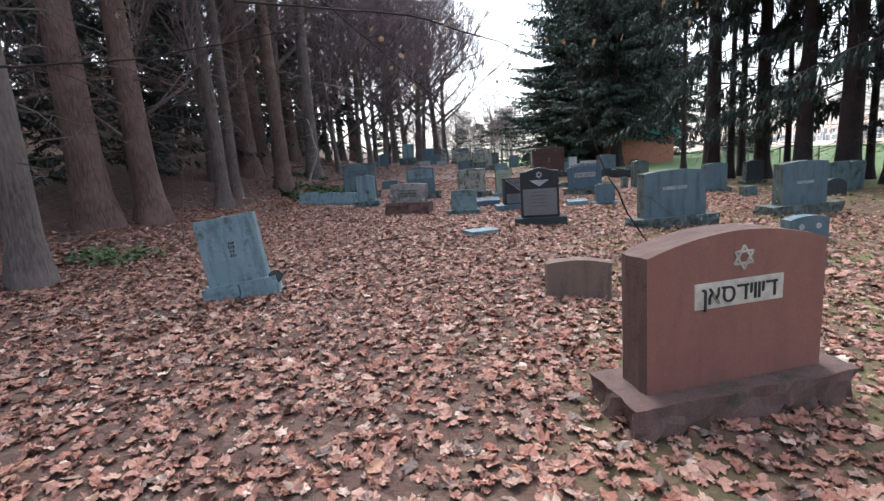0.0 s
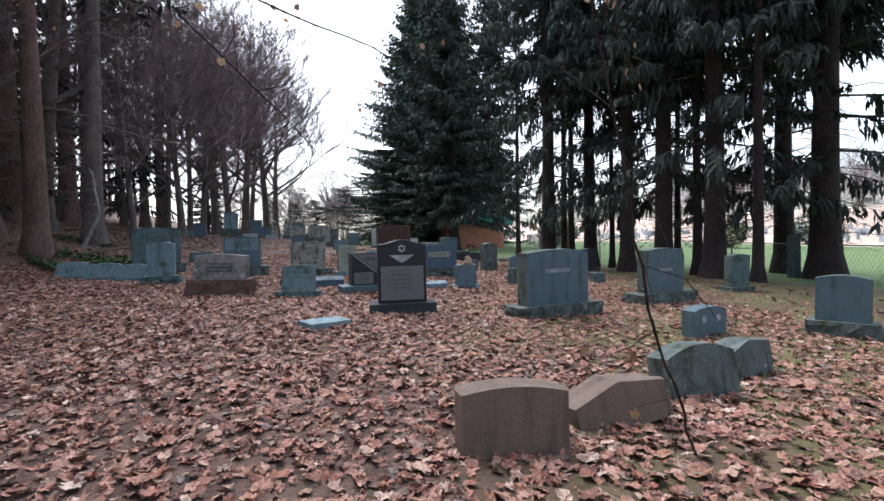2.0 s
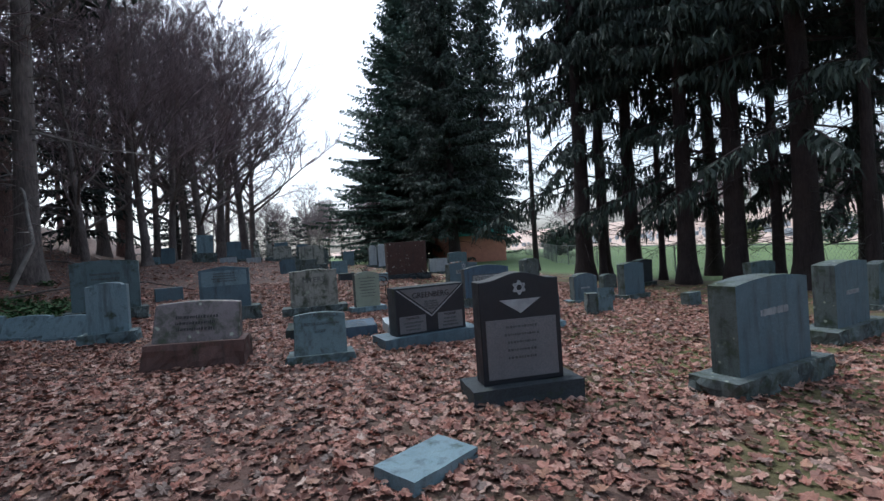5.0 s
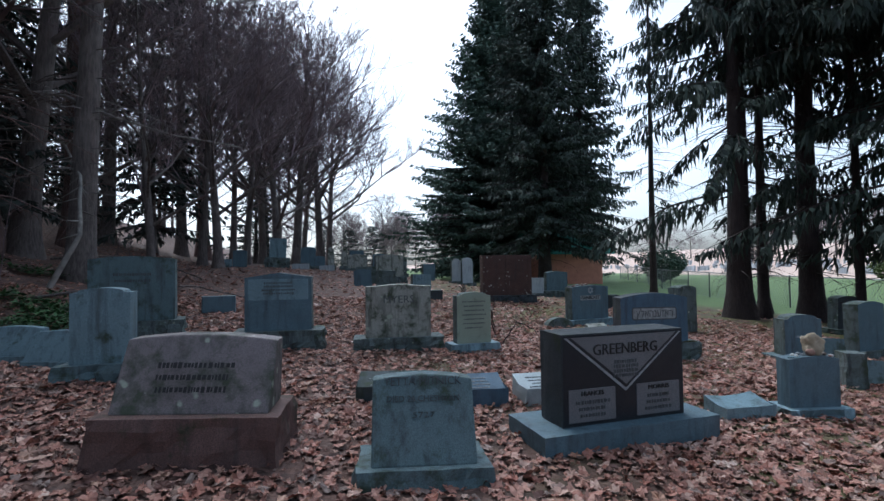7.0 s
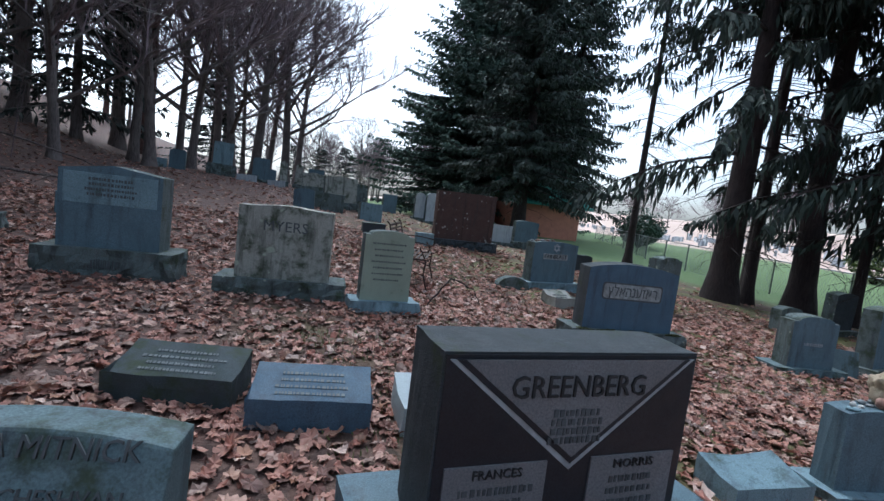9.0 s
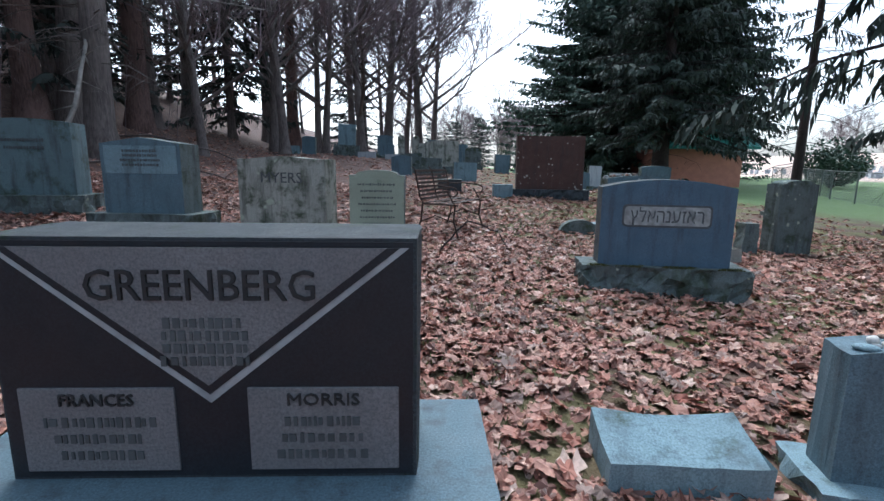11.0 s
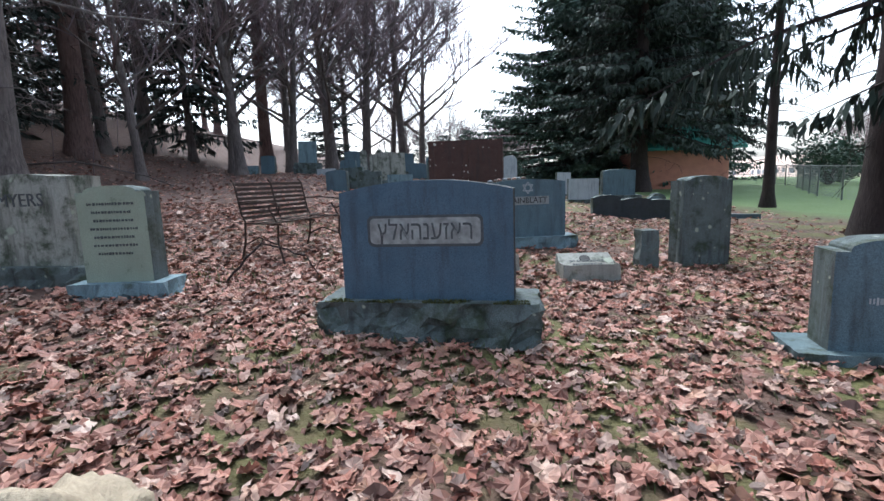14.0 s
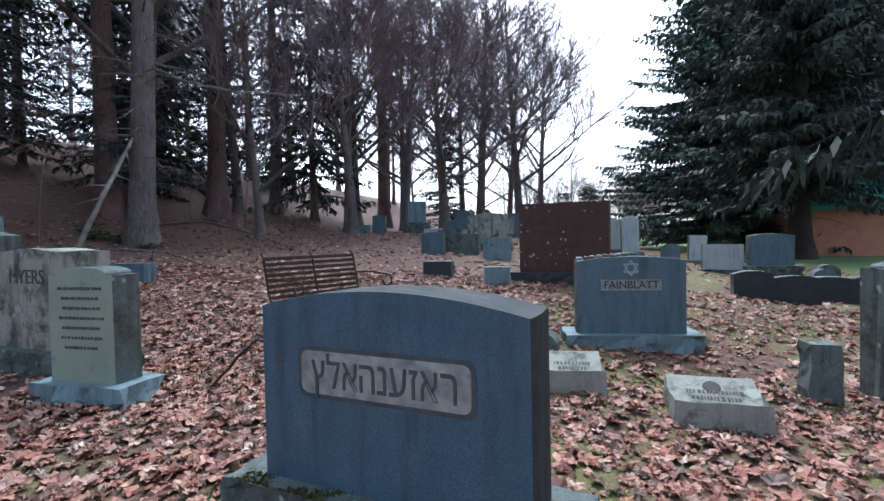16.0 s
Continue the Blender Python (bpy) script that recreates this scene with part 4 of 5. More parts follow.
def build_pebble_stone():
    st = headstone("upright grey granite headstone seen from its plain back", 5.11, 12.99, -13, (0.63, 0.60, 0.2), (0.8, 0.13, 0.4), "arch", 0.035, GREY_BLUE, BLUE_PALE, rough=0.014, seed=41, size=0.8)
    m = st.matrix_world
    top = 0.13 + 0.03 + 0.60
    rng = random.Random(9)
    rocks = [("tan angular rock", 0.13, 0.02, 0.22, 0.25, 0.16, PEBBLE_TAN, 0.0), ("pink rounded pebble", 0.0, -0.045, 0.10, 0.085, 0.09, PEBBLE_PINK, 0.0)]
    rocks += [(lab, sx, sy, a, b, c, mt, 0) for lab, sx, sy, a, b, c, mt in (
        ("pale blue-grey pebble", -0.245, -0.06, 0.10, 0.028, 0.06, BLUE_PALE), ("white pebble", -0.19, 0.0, 0.05, 0.04, 0.04, PEBBLE_WHITE), ("white pebble", -0.155, -0.03, 0.04, 0.025, 0.035, PEBBLE_WHITE),
        ("small grey pebble", -0.2, -0.045, 0.045, 0.02, 0.035, PEBBLE_GREY), ("dark grey pebble", -0.07, 0.05, 0.07, 0.03, 0.05, PEBBLE_GREY), ("small brown pebble", -0.12, 0.07, 0.03, 0.02, 0.03, BROWN_ROCK),
        ("flat grey pebble", -0.05, 0.0, 0.07, 0.02, 0.05, PEBBLE_GREY), ("dark grey pebble", 0.02, 0.06, 0.04, 0.03, 0.04, PEBBLE_GREY), ("dark brown pebble", 0.26, 0.05, 0.05, 0.05, 0.05, BROWN_ROCK),
        ("mauve pebble", 0.265, -0.04, 0.06, 0.04, 0.05, PEBBLE_WHITE), ("red brown pebble", 0.235, -0.06, 0.045, 0.03, 0.04, PEBBLE_PINK))]
    for i, (lab, sx, sy, w, h, d, mt, tilt) in enumerate(rocks):
        ob = part("visitation_stone", boulder(w, h, d, 40 + i, 0.55 if i == 0 else 0.12, square=0.4 if i == 0 else 0.0), mt, None, "", True)
        drop = 0.035 * (2 * sx / 0.63) ** 2
        ob.matrix_world = m @ pose(sx, sy, top - drop - 0.004, 0, -14 if i == 0 else 0, rng.uniform(-20, 20))
        tagged(ob, lab + " laid on a headstone", "pebble", "stones laid on the headstone")


def build_third_row():
    # big dark blue stone with a recessed Hebrew panel
    st = headstone("large dark blue granite headstone with a weathered Hebrew name panel", 5.42, 15.48, -10, (1.28, 0.88, 0.3), (1.62, 0.31, 0.5), "arch", 0.08, BLUE_DARK, BASE_GREY, rough=0.012, seed=51, base_rough=0.035, side=DARK_SIDE, size=0.81)
    f = -0.15
    panel = tablet(0.82, 0.19, 0.012, "pill", 0.035, z=0.76, y=f, bevel=0)
    rim = tablet(0.86, 0.23, 0.008, "pill", 0.045, z=0.74, y=f, bevel=0)
    part("panel_rim", rim, LETTER_GREY, st, "dark cut rim")
    part("name_panel", panel, PLATE_BLUE, st, "weathered pale name panel")
    moss_on(st, 1.5, 0.1, 0.34, -0.25, 5, 2600)
    hebrew(st, "ץלאהנעזאר", 0.2, (0, f - 0.007, 0.852), LETTER_GREY, 0.70, "worn raised letter")
    st = headstone("blue granite headstone with star and name panel and pebbles on top", 6.64, 18.85, 7, (1.0, 0.74, 0.24), (1.26, 0.14, 0.46), "arch", 0.04, GREY_BLUE, BLUE_PALE, rough=0.01, side=BASE_GREY, seed=52)
    f = -0.12
    star(st, 0.075, (0, f - 0.004, 0.80), LETTER_PALE, 0.014)
    part("name_panel", box(0.56, 0.105, 0.01, (0, f, 0.585), 0.002), PLATE_BLUE, st, "pale name panel")
    letters(st, "FAINBLATT", 0.105, (0, f - 0.008, 0.637), LETTER_DARK, 0.5, "dark cut letters")
    m = st.matrix_world
    for i in range(8):
        ob = part("visitation_stone", boulder(0.07, 0.04, 0.055, 60 + i), (PEBBLE_GREY, BROWN_ROCK, PEBBLE_PINK)[i % 3], None, "", True)
        sx = -0.46 + i * 0.062
        ob.matrix_world = m @ pose(sx, 0.02 * (-1) ** i, 0.14 + 0.03 + 0.74 - 0.04 * (2 * sx) ** 2 - 0.006, 0, 0, i * 50)
        tagged(ob, "rounded pebble laid along the headstone top", "pebble", "stones laid on the headstone")
    for x, y, yaw, w, label in ((6.94, 17.25, -2, 0.56, "lichen-covered sloped marker with a round hole"), (6.08, 17.6, 4, 0.46, "pale stained sloped marker")):
        st = thing("sloped_marker", on_land(x, y, yaw, 0.03) @ pose(0, 0.2, 0), label, "headstone", "sloped markers")
        bm = rough_block(w, 0.26, 0.4, amp=0.006, seed=int(x * 7), taper=0.06)
        for v in bm.verts:
            if v.co.z > 0.24:
                v.co.z += (v.co.y - 0.2) * 0.45
        part("die", bm, LICHEN_SLAB, st)
        bars(st, w * 0.6, 3, (0, 0.02, 0.2), LETTER_GREY, 0.06, 0.035, int(x * 9), -65)
        if w > 0.5:
            hole = bmesh.new()
            bmesh.ops.create_cone(hole, segments=18, radius1=0.055, radius2=0.052, depth=0.008, cap_ends=True)
            ob = part("hole_plug", hole, LETTER_DARK, st, "dark round hole")
            ob.matrix_local = pose(0.0, 0.09, 0.214, 24)
    ob = part("stone_post", rough_block(0.2, 0.44, 0.2, amp=0.01, seed=55, taper=0.05), BASE_GREY, None)
    ob.matrix_world = on_land(7.8, 18.1, 0, 0.04)
    tagged(ob, "short square grey stone post", "post", "stone posts")
    headstone("tall dark mossy headstone with a flattened arch", 8.5, 18.15, 10, (0.6, 1.04, 0.24), None, "shoulder", 0.05, BASE_GREY, rough=0.03, seed=56)
    st = headstone("grey granite headstone with shoulders on a wide low base", 7.95, 15.2, -14, (0.70, 0.74, 0.28), (1.1, 0.11, 0.46), "shoulder", 0.08, GREY_BLUE, BLUE_GREEN, rough=0.012, side=BASE_GREY, seed=57, size=0.85)
    bars(st, 0.3, 1, (0, -0.143, 0.48), LETTER_PALE, 0.05, 0.05, 22)
    headstone("small green-grey tilted marker", 8.62, 15.25, -12, (0.42, 0.38, 0.12), None, "flat", 0.0, BLUE_GREEN, seed=58, lean=(-14, 4), group="small markers")
    ob = part("stone_post", rough_block(0.24, 0.46, 0.24, amp=0.012, seed=59, taper=0.05), BASE_GREY, None)
    ob.matrix_world = on_land(6.88, 13.9, -28, 0.04)
    tagged(ob, "short square stone post with a dark capped top", "post", "stone posts")
    headstone("small weathered tilted marker beside the post", 7.2, 13.85, -20, (0.36, 0.36, 0.12), None, "flat", 0.0, BLUE_GREEN, seed=60, lean=(-18, 6), group="small markers")
    st = thing("slant_marker", on_land(4.40, 13.08, -4, 0.06) @ pose(0, 0.17, 0), "low blue-grey marker with a sloping top", "headstone", "slant markers")
    bm = rough_block(0.54, 0.25, 0.28, amp=0.005, seed=61)
    for v in bm.verts:
        if v.co.z > 0.23:
            v.co.z += (v.co.y - 0.17) * 0.3 - 0.02 * math.cos(v.co.x * 6)
    part("die", bm, BLUE_PALE, st)
    # rust-brown double monument with lichen
    st = headstone("wide rust-brown monument spotted with pale lichen", 5.95, 21.8, -8, (1.66, 1.32, 0.42), (1.98, 0.22, 0.66), "flat", 0.0, BROWN_MONUMENT, DARK_SIDE, rough=0.02, seed=63, size=0.84)
    for sx in (-0.76, 0.0, 0.76):
        part("pilaster", box(0.13, 1.2, 0.04, (sx, -0.21, 0.27), 0.008), BROWN_MONUMENT, st)
    headstone("low pale marker at the monument's foot", 4.95, 21.6, 4, (0.4, 0.3, 0.16), None, "flat", 0.0, BLUE_PALE, seed=64, group="small markers")


def moss_on(st, w, d, z, front, seed, count):
    """A low cushion of moss along the upper edge of a base."""
    rng = random.Random(seed)
    s = Shape()
    for i in range(count):
        x, y = rng.uniform(-w / 2, w / 2), front + d * rng.random() ** 1.6
        if noise.noise(Vector((x * 4.0, y * 4.0, seed))) < -0.02:
            continue
        p = Vector((x, y, z - 0.004))
        s.blade(p, p + Vector((rng.uniform(-0.012, 0.012), rng.uniform(-0.014, 0.008), rng.uniform(0.006, 0.022))), Vector((rng.uniform(-0.006, 0.006), 0.005, 0)))
    tagged(part("moss", s.mesh("moss", MOSS), None, st, "olive green moss"), kind="stuff")


def build_far_rows():
    far = ((2.54, 26.3, 0.6, 0.62, "arch", GREY_BLUE, None), (3.4, 26.6, 0.68, 0.58, "flat", BASE_GREY, None), (4.4, 25.4, 0.66, 0.55, "flat", BLUE_PALE, None), (3.86, 22.0, 0.5, 0.3, "flat", DARK_SIDE, None),
           (3.82, 27.9, 1.1, 0.88, "serp", MARBLE_STAINED, (1.3, 0.24, 0.5)), (2.8, 27.2, 0.7, 0.66, "flat", BASE_GREY, None),
           (-0.6, 34.6, 0.8, 0.95, "flat", BLUE_PALE, (1.15, 0.5, 0.5)), (-2.3, 34.4, 0.62, 0.85, "arch", GREY_BLUE, None), (-2.9, 34.0, 0.6, 0.4, "flat", BLUE_PALE, None), (1.3, 34.2, 0.7, 0.5, "arch", GREY_BLUE, (0.9, 0.15, 0.4)),
           (2.0, 34.4, 0.3, 0.95, "peak", MARBLE_STAINED, (0.42, 0.2, 0.4)), (2.6, 34.5, 0.3, 0.95, "peak", MARBLE_STAINED, (0.42, 0.2, 0.4)), (3.3, 34.4, 1.0, 0.75, "serp", MARBLE_STAINED, (1.2, 0.15, 0.5)), (4.4, 34.0, 0.8, 0.7, "arch", GREY_BLUE, None),
           (0.5, 33.6, 0.8, 0.3, "flat", MARBLE_WHITE, None), (1.7, 33.2, 0.7, 0.28, "flat", MARBLE_WHITE, None), (5.2, 33.0, 0.7, 0.75, "arch", BASE_GREY, (0.9, 0.15, 0.4)), (6.3, 31.5, 0.6, 0.8, "flat", GREY_BLUE, None),
           (7.5, 31.0, 0.42, 1.05, "round", MARBLE_WHITE, (0.6, 0.15, 0.4)), (8.05, 30.9, 0.55, 1.2, "round", MARBLE_WHITE, (0.8, 0.15, 0.4)), (8.9, 29.0, 0.5, 0.5, "arch", GREY_BLUE, (0.7, 0.12, 0.4)),
           (10.3, 32.0, 0.55, 0.85, "flat", MARBLE_WHITE, (0.8, 0.12, 0.4)), (9.95, 28.0, 0.95, 0.66, "flat", MARBLE_WHITE, (1.1, 0.12, 0.4)), (11.1, 28.0, 1.05, 0.82, "arch", GREY_BLUE, (1.35, 0.3, 0.5)),
           (8.8, 22.4, 0.54, 0.47, "arch", DARK_SIDE, None), (9.4, 22.5, 0.7, 0.47, "arch", DARK_SIDE, None), (10.35, 23.5, 0.7, 0.46, "arch", DARK_SIDE, None), (11.15, 24.2, 0.45, 0.44, "arch", DARK_SIDE, None), (12.1, 27.6, 0.5, 0.42, "round", BASE_GREY, None), (11.5, 26.4, 0.45, 0.4, "round", GREY_BLUE, None),
           (5.66, 18.6, 0.58, 0.24, "round", BASE_GREY, None), (7.2, 24.2, 0.55, 0.42, "arch", GREY_BLUE, None),
           (9.7, 15.3, 0.78, 0.82, "arch", GREY_BLUE, (1.0, 0.12, 0.4)), (12.2, 11.2, 0.66, 0.86, "arch", BLUE_GREEN, (0.85, 0.1, 0.4)), (17.2, 12.9, 0.42, 1.45, "flat", GREY_BLUE, None), (12.6, 14.0, 0.6, 0.9, "flat", BLUE_GREEN, None), (13.3, 14.2, 0.5, 0.9, "arch", BLUE_GREEN, None),
           (11.6, 13.0, 0.6, 0.5, "round", DARK_SIDE, None), (12.6, 17.6, 0.7, 0.75, "arch", DARK_SIDE, (0.9, 0.12, 0.4)), (11.0, 17.6, 0.5, 0.5, "arch", BASE_GREY, None), (9.6, 13.6, 0.4, 0.34, "flat", BLUE_GREEN, None),
           (12.4, 23.8, 0.76, 0.13, "flat", GREY_BLUE, None), (0.9, 37.5, 0.8, 0.9, "arch", GREY_BLUE, (1, 0.2, 0.4)), (3.6, 37.6, 0.8, 0.9, "flat", GREY_BLUE, (1, 0.2, 0.4)), (5.0, 38.2, 0.7, 0.9, "arch", GREY_BLUE, (0.9, 0.2, 0.4)))
    for i, (x, y, w, h, top, mat, base) in enumerate(far):
        words = {GREY_BLUE: "blue-grey granite", BLUE_PALE: "pale blue granite", MARBLE_STAINED: "stained pale marble", MARBLE_WHITE: "weathered white marble", DARK_SIDE: "dark rough stone", BASE_GREY: "mossy grey stone", BLUE_GREEN: "green-grey weathered granite"}[mat]
        shape = {"arch": "arched", "flat": "flat-topped", "round": "round-topped", "peak": "narrow peaked", "serp": "curved-topped"}[top]
        headstone(f"{shape} {words} headstone" + (" on a stepped base" if base else " set straight in the ground"), x, y, (i * 37) % 15 - 7, (w, h, 0.22), base, top, {"arch": 0.05, "flat": 0.0, "round": min(w / 2, 0.2), "peak": 0.12, "serp": 0.05}[top],
                  mat, BASE_GREY, rough=0.012, side=BASE_GREY, seed=70 + i, lean=((i * 53) % 5 - 2, (i * 29) % 5 - 2))


build_red_double()
build_first_row()
build_second_row()
build_pebble_stone()
build_third_row()
build_far_rows()


# ---- bench ----
def rod(pts, r=0.008, sides=6):
    s = Shape()
    s.tube([Vector(p) for p in pts], [r] * len(pts), sides)
    bm = bmesh.new()
    vs = [bm.verts.new(v) for v in s.v]
    for f in s.f:
        bm.faces.new([vs[i] for i in f])
    for ring in (vs[:sides][::-1], vs[-sides:]):
        bm.faces.new(ring)
    return bm


def build_bench():
    b = thing("garden_bench", on_land(3.62, 18.45, 68), "rusty slatted iron garden bench with scrolled arms", "bench")
    L = 1.12
    for k in range(7):
        y = -0.40 + k * 0.062
        part("seat_slat", box(L, 0.008, 0.036, (0, y, 0.42 - 0.015 * math.sin(k)), 0.002), IRON, b)
    for k in range(8):
        z = 0.45 + k * 0.052
        ob = part("back_slat", box(L, 0.032, 0.008, (0, 0, 0), 0.002), IRON, b)
        ob.matrix_local = pose(0, 0.05 + (z - 0.42) * 0.22, z, -12)
    for sx in (-L / 2, 0.0, L / 2):
        part("frame", rod([(sx, -0.46, 0.40), (sx, -0.2, 0.41), (sx, 0.02, 0.41), (sx, 0.07, 0.5), (sx, 0.14, 0.84), (sx, 0.18, 0.88)], 0.011), IRON, b, "curved iron frame")
    for sx in (-L / 2, L / 2):
        part("leg", rod([(sx, -0.42, 0.41), (sx, -0.40, 0.2), (sx, -0.48, -0.06)], 0.012), IRON, b)
        part("leg", rod([(sx, 0.03, 0.42), (sx, 0.05, 0.2), (sx, 0.14, -0.06)], 0.012), IRON, b)
        part("stretcher", rod([(sx, -0.41, 0.18), (sx, -0.15, 0.26), (sx, 0.05, 0.18)], 0.008), IRON, b)
        curl = [(sx, 0.10, 0.64), (sx, -0.15, 0.65), (sx, -0.36, 0.63)] + [(sx, -0.38 - 0.07 * math.sin(a * 0.6), 0.57 + 0.06 * math.cos(a * 0.6)) for a in range(1, 9)] + [(sx, -0.40, 0.42)]
        part("arm", rod(curl, 0.009), IRON, b, "scrolled iron arm")


build_bench()


# ---- fallen leaves ----
def leaf_outline(lobes, deep, seed):
    """A lobed leaf with its stem end at the bottom."""
    rng = random.Random(seed)
    pts = []
    n = 17
    for i in range(n):
        a = -math.pi / 2 + 0.25 + (2 * math.pi - 0.5) * i / (n - 1)
        wave = abs(math.cos(lobes * (a + math.pi / 2) / 2))
        r = (1 - deep * (1 - wave ** 0.8)) * (0.82 + 0.18 * math.sin(a)) * rng.uniform(0.9, 1.08)
        pts.append((r * math.cos(a) * 0.85, r * math.sin(a)))
    return pts


def scatter_leaves(name, count, area, size, seed, mat, label, weight, lift=0.012):
    """Many curled leaves on the ground, in one mesh."""
    rng = np.random.default_rng(seed)
    shapes = []
    for lobes, deep in ((5, 0.42), (7, 0.5), (5, 0.55), (7, 0.35), (3, 0.3)):
        o = leaf_outline(lobes, deep, lobes)
        shapes.append(np.array([(0.0, 0.1)] + o))
    verts, faces = [], []
    made = 0
    while made < count:
        x, y = rng.uniform(area[0], area[1]), rng.uniform(area[2], area[3])
        if rng.random() > weight(x, y):
            continue
        made += 1
        s = shapes[rng.integers(5)] * size * rng.uniform(0.55, 1.2) * (rng.uniform(0.65, 1.0), 1.0)
        bend, fold = rng.normal(0, 3.5), rng.normal(2.0, 3.5)
        z = bend * s[:, 1] ** 2 + fold * s[:, 0] ** 2 + rng.normal(0, 0.006, len(s))
        p = np.column_stack([s, z])
        e = Euler((rng.normal(0, 0.24), rng.normal(0, 0.24), rng.uniform(0, 6.3))).to_matrix()
        p = p @ np.array(e).T
        p += (x, y, land(x, y) + 0.035 * noise.noise(Vector((x * 0.8, y * 0.8, 0))) + 0.015 * noise.noise(Vector((x * 2.6, y * 2.6, 4))) + lift * rng.uniform(0.6, 2.6))
        n = len(verts)
        verts.extend(map(tuple, p))
        m = len(s) - 1
        faces += [(n, n + 1 + i, n + 1 + (i + 1) % m) for i in range(m)]
    ob = new(name, mesh_of(name, verts, faces, mat))
    tagged(ob, label, "leaves", kind="stuff")


def cover(x, y):
    """How thick the leaves lie: thick under the wood, thin between the stones beside the spruces."""
    t = 0.5 + 0.5 * noise.noise(Vector((x * 0.45, y * 0.45, 7)))
    thin = ease(1.6, 5.5, x - 0.1 * y + 2.0 * noise.noise(Vector((x * 0.3, y * 0.3, 2))))
    return max(0.22, 1.0 - thin * (0.05 + 0.7 * (1 - t)))


scatter_leaves("leaf_litter", 43000, (-6.5, 9.5, -0.6, 14.5), 0.066, 1, LEAVES, "dry brown and tan fallen oak and maple leaves", cover)
scatter_leaves("leaf_litter", 20500, (-5.5, 11.5, 14.0, 22.5), 0.064, 2, LEAVES, "dry brown fallen leaves between the headstones", cover)
scatter_leaves("leaf_litter", 11500, (-7.5, 14.0, 4.0, 36.0), 0.08, 3, LEAVES, "scattered brown fallen leaves on the slope", cover)

scatter_leaves("leaf_litter", 9000, (2.6, 9.8, 10.8, 18.0), 0.058, 6, LEAVES, "dry pinkish brown fallen leaves over moss and soil", cover)
scatter_leaves("leaf_fragments", 16000, (-4.0, 11.0, 0.5, 20.0), 0.03, 4, LEAVES, "small dry fragments of leaves and bark on the soil", lambda x, y: 1.0, 0.006)


# ---- low plants ----
def ivy_patch(x0, y0, rx, ry, count, seed):
    rng = random.Random(seed)
    s = Shape()
    for i in range(count):
        a, r = rng.uniform(0, 2 * math.pi), math.sqrt(rng.random())
        x, y = x0 + rx * r * math.cos(a), y0 + ry * r * math.sin(a)
        if noise.noise(Vector((x * 1.2, y * 1.2, seed))) < -0.15:
            continue
        p = Vector((x, y, land(x, y) + rng.uniform(0.03, 0.16)))
        d = Vector((rng.uniform(-1, 1), rng.uniform(-1, 1), rng.uniform(0, 0.5))).normalized() * rng.uniform(0.06, 0.12)
        s.blade(p, p + d, d.cross(Vector((0, 0, 1))) * 0.5)
    tagged(new("ground_ivy", s.mesh("ground_ivy", IVY)), "low green ivy covering the ground at the wood's edge", "plant", kind="stuff")


ivy_patch(-4.2, 20.0, 1.3, 1.8, 4200, 1)
ivy_patch(-5.6, 24.3, 1.2, 0.8, 1300, 2)
ivy_patch(-5.0, 8.2, 0.7, 0.6, 400, 3)


def grass_patches():
    rng = random.Random(4)
    s = Shape()
    for i in range(30000):
        x, y = rng.uniform(2.0, 13), rng.uniform(8, 22)
        if noise.noise(Vector((x * 0.7, y * 0.7, 11))) < 0.05:
            continue
        p = Vector((x, y, land(x, y) + 0.005))
        s.blade(p, p + Vector((rng.uniform(-0.03, 0.03), rng.uniform(-0.03, 0.03), rng.uniform(0.02, 0.06))), Vector((0.004, 0.003, 0)))
    tagged(new("grass", s.mesh("grass", GRASS_TUFT)), "short sparse green grass and moss between the leaves", "grass", kind="stuff")


grass_patches()


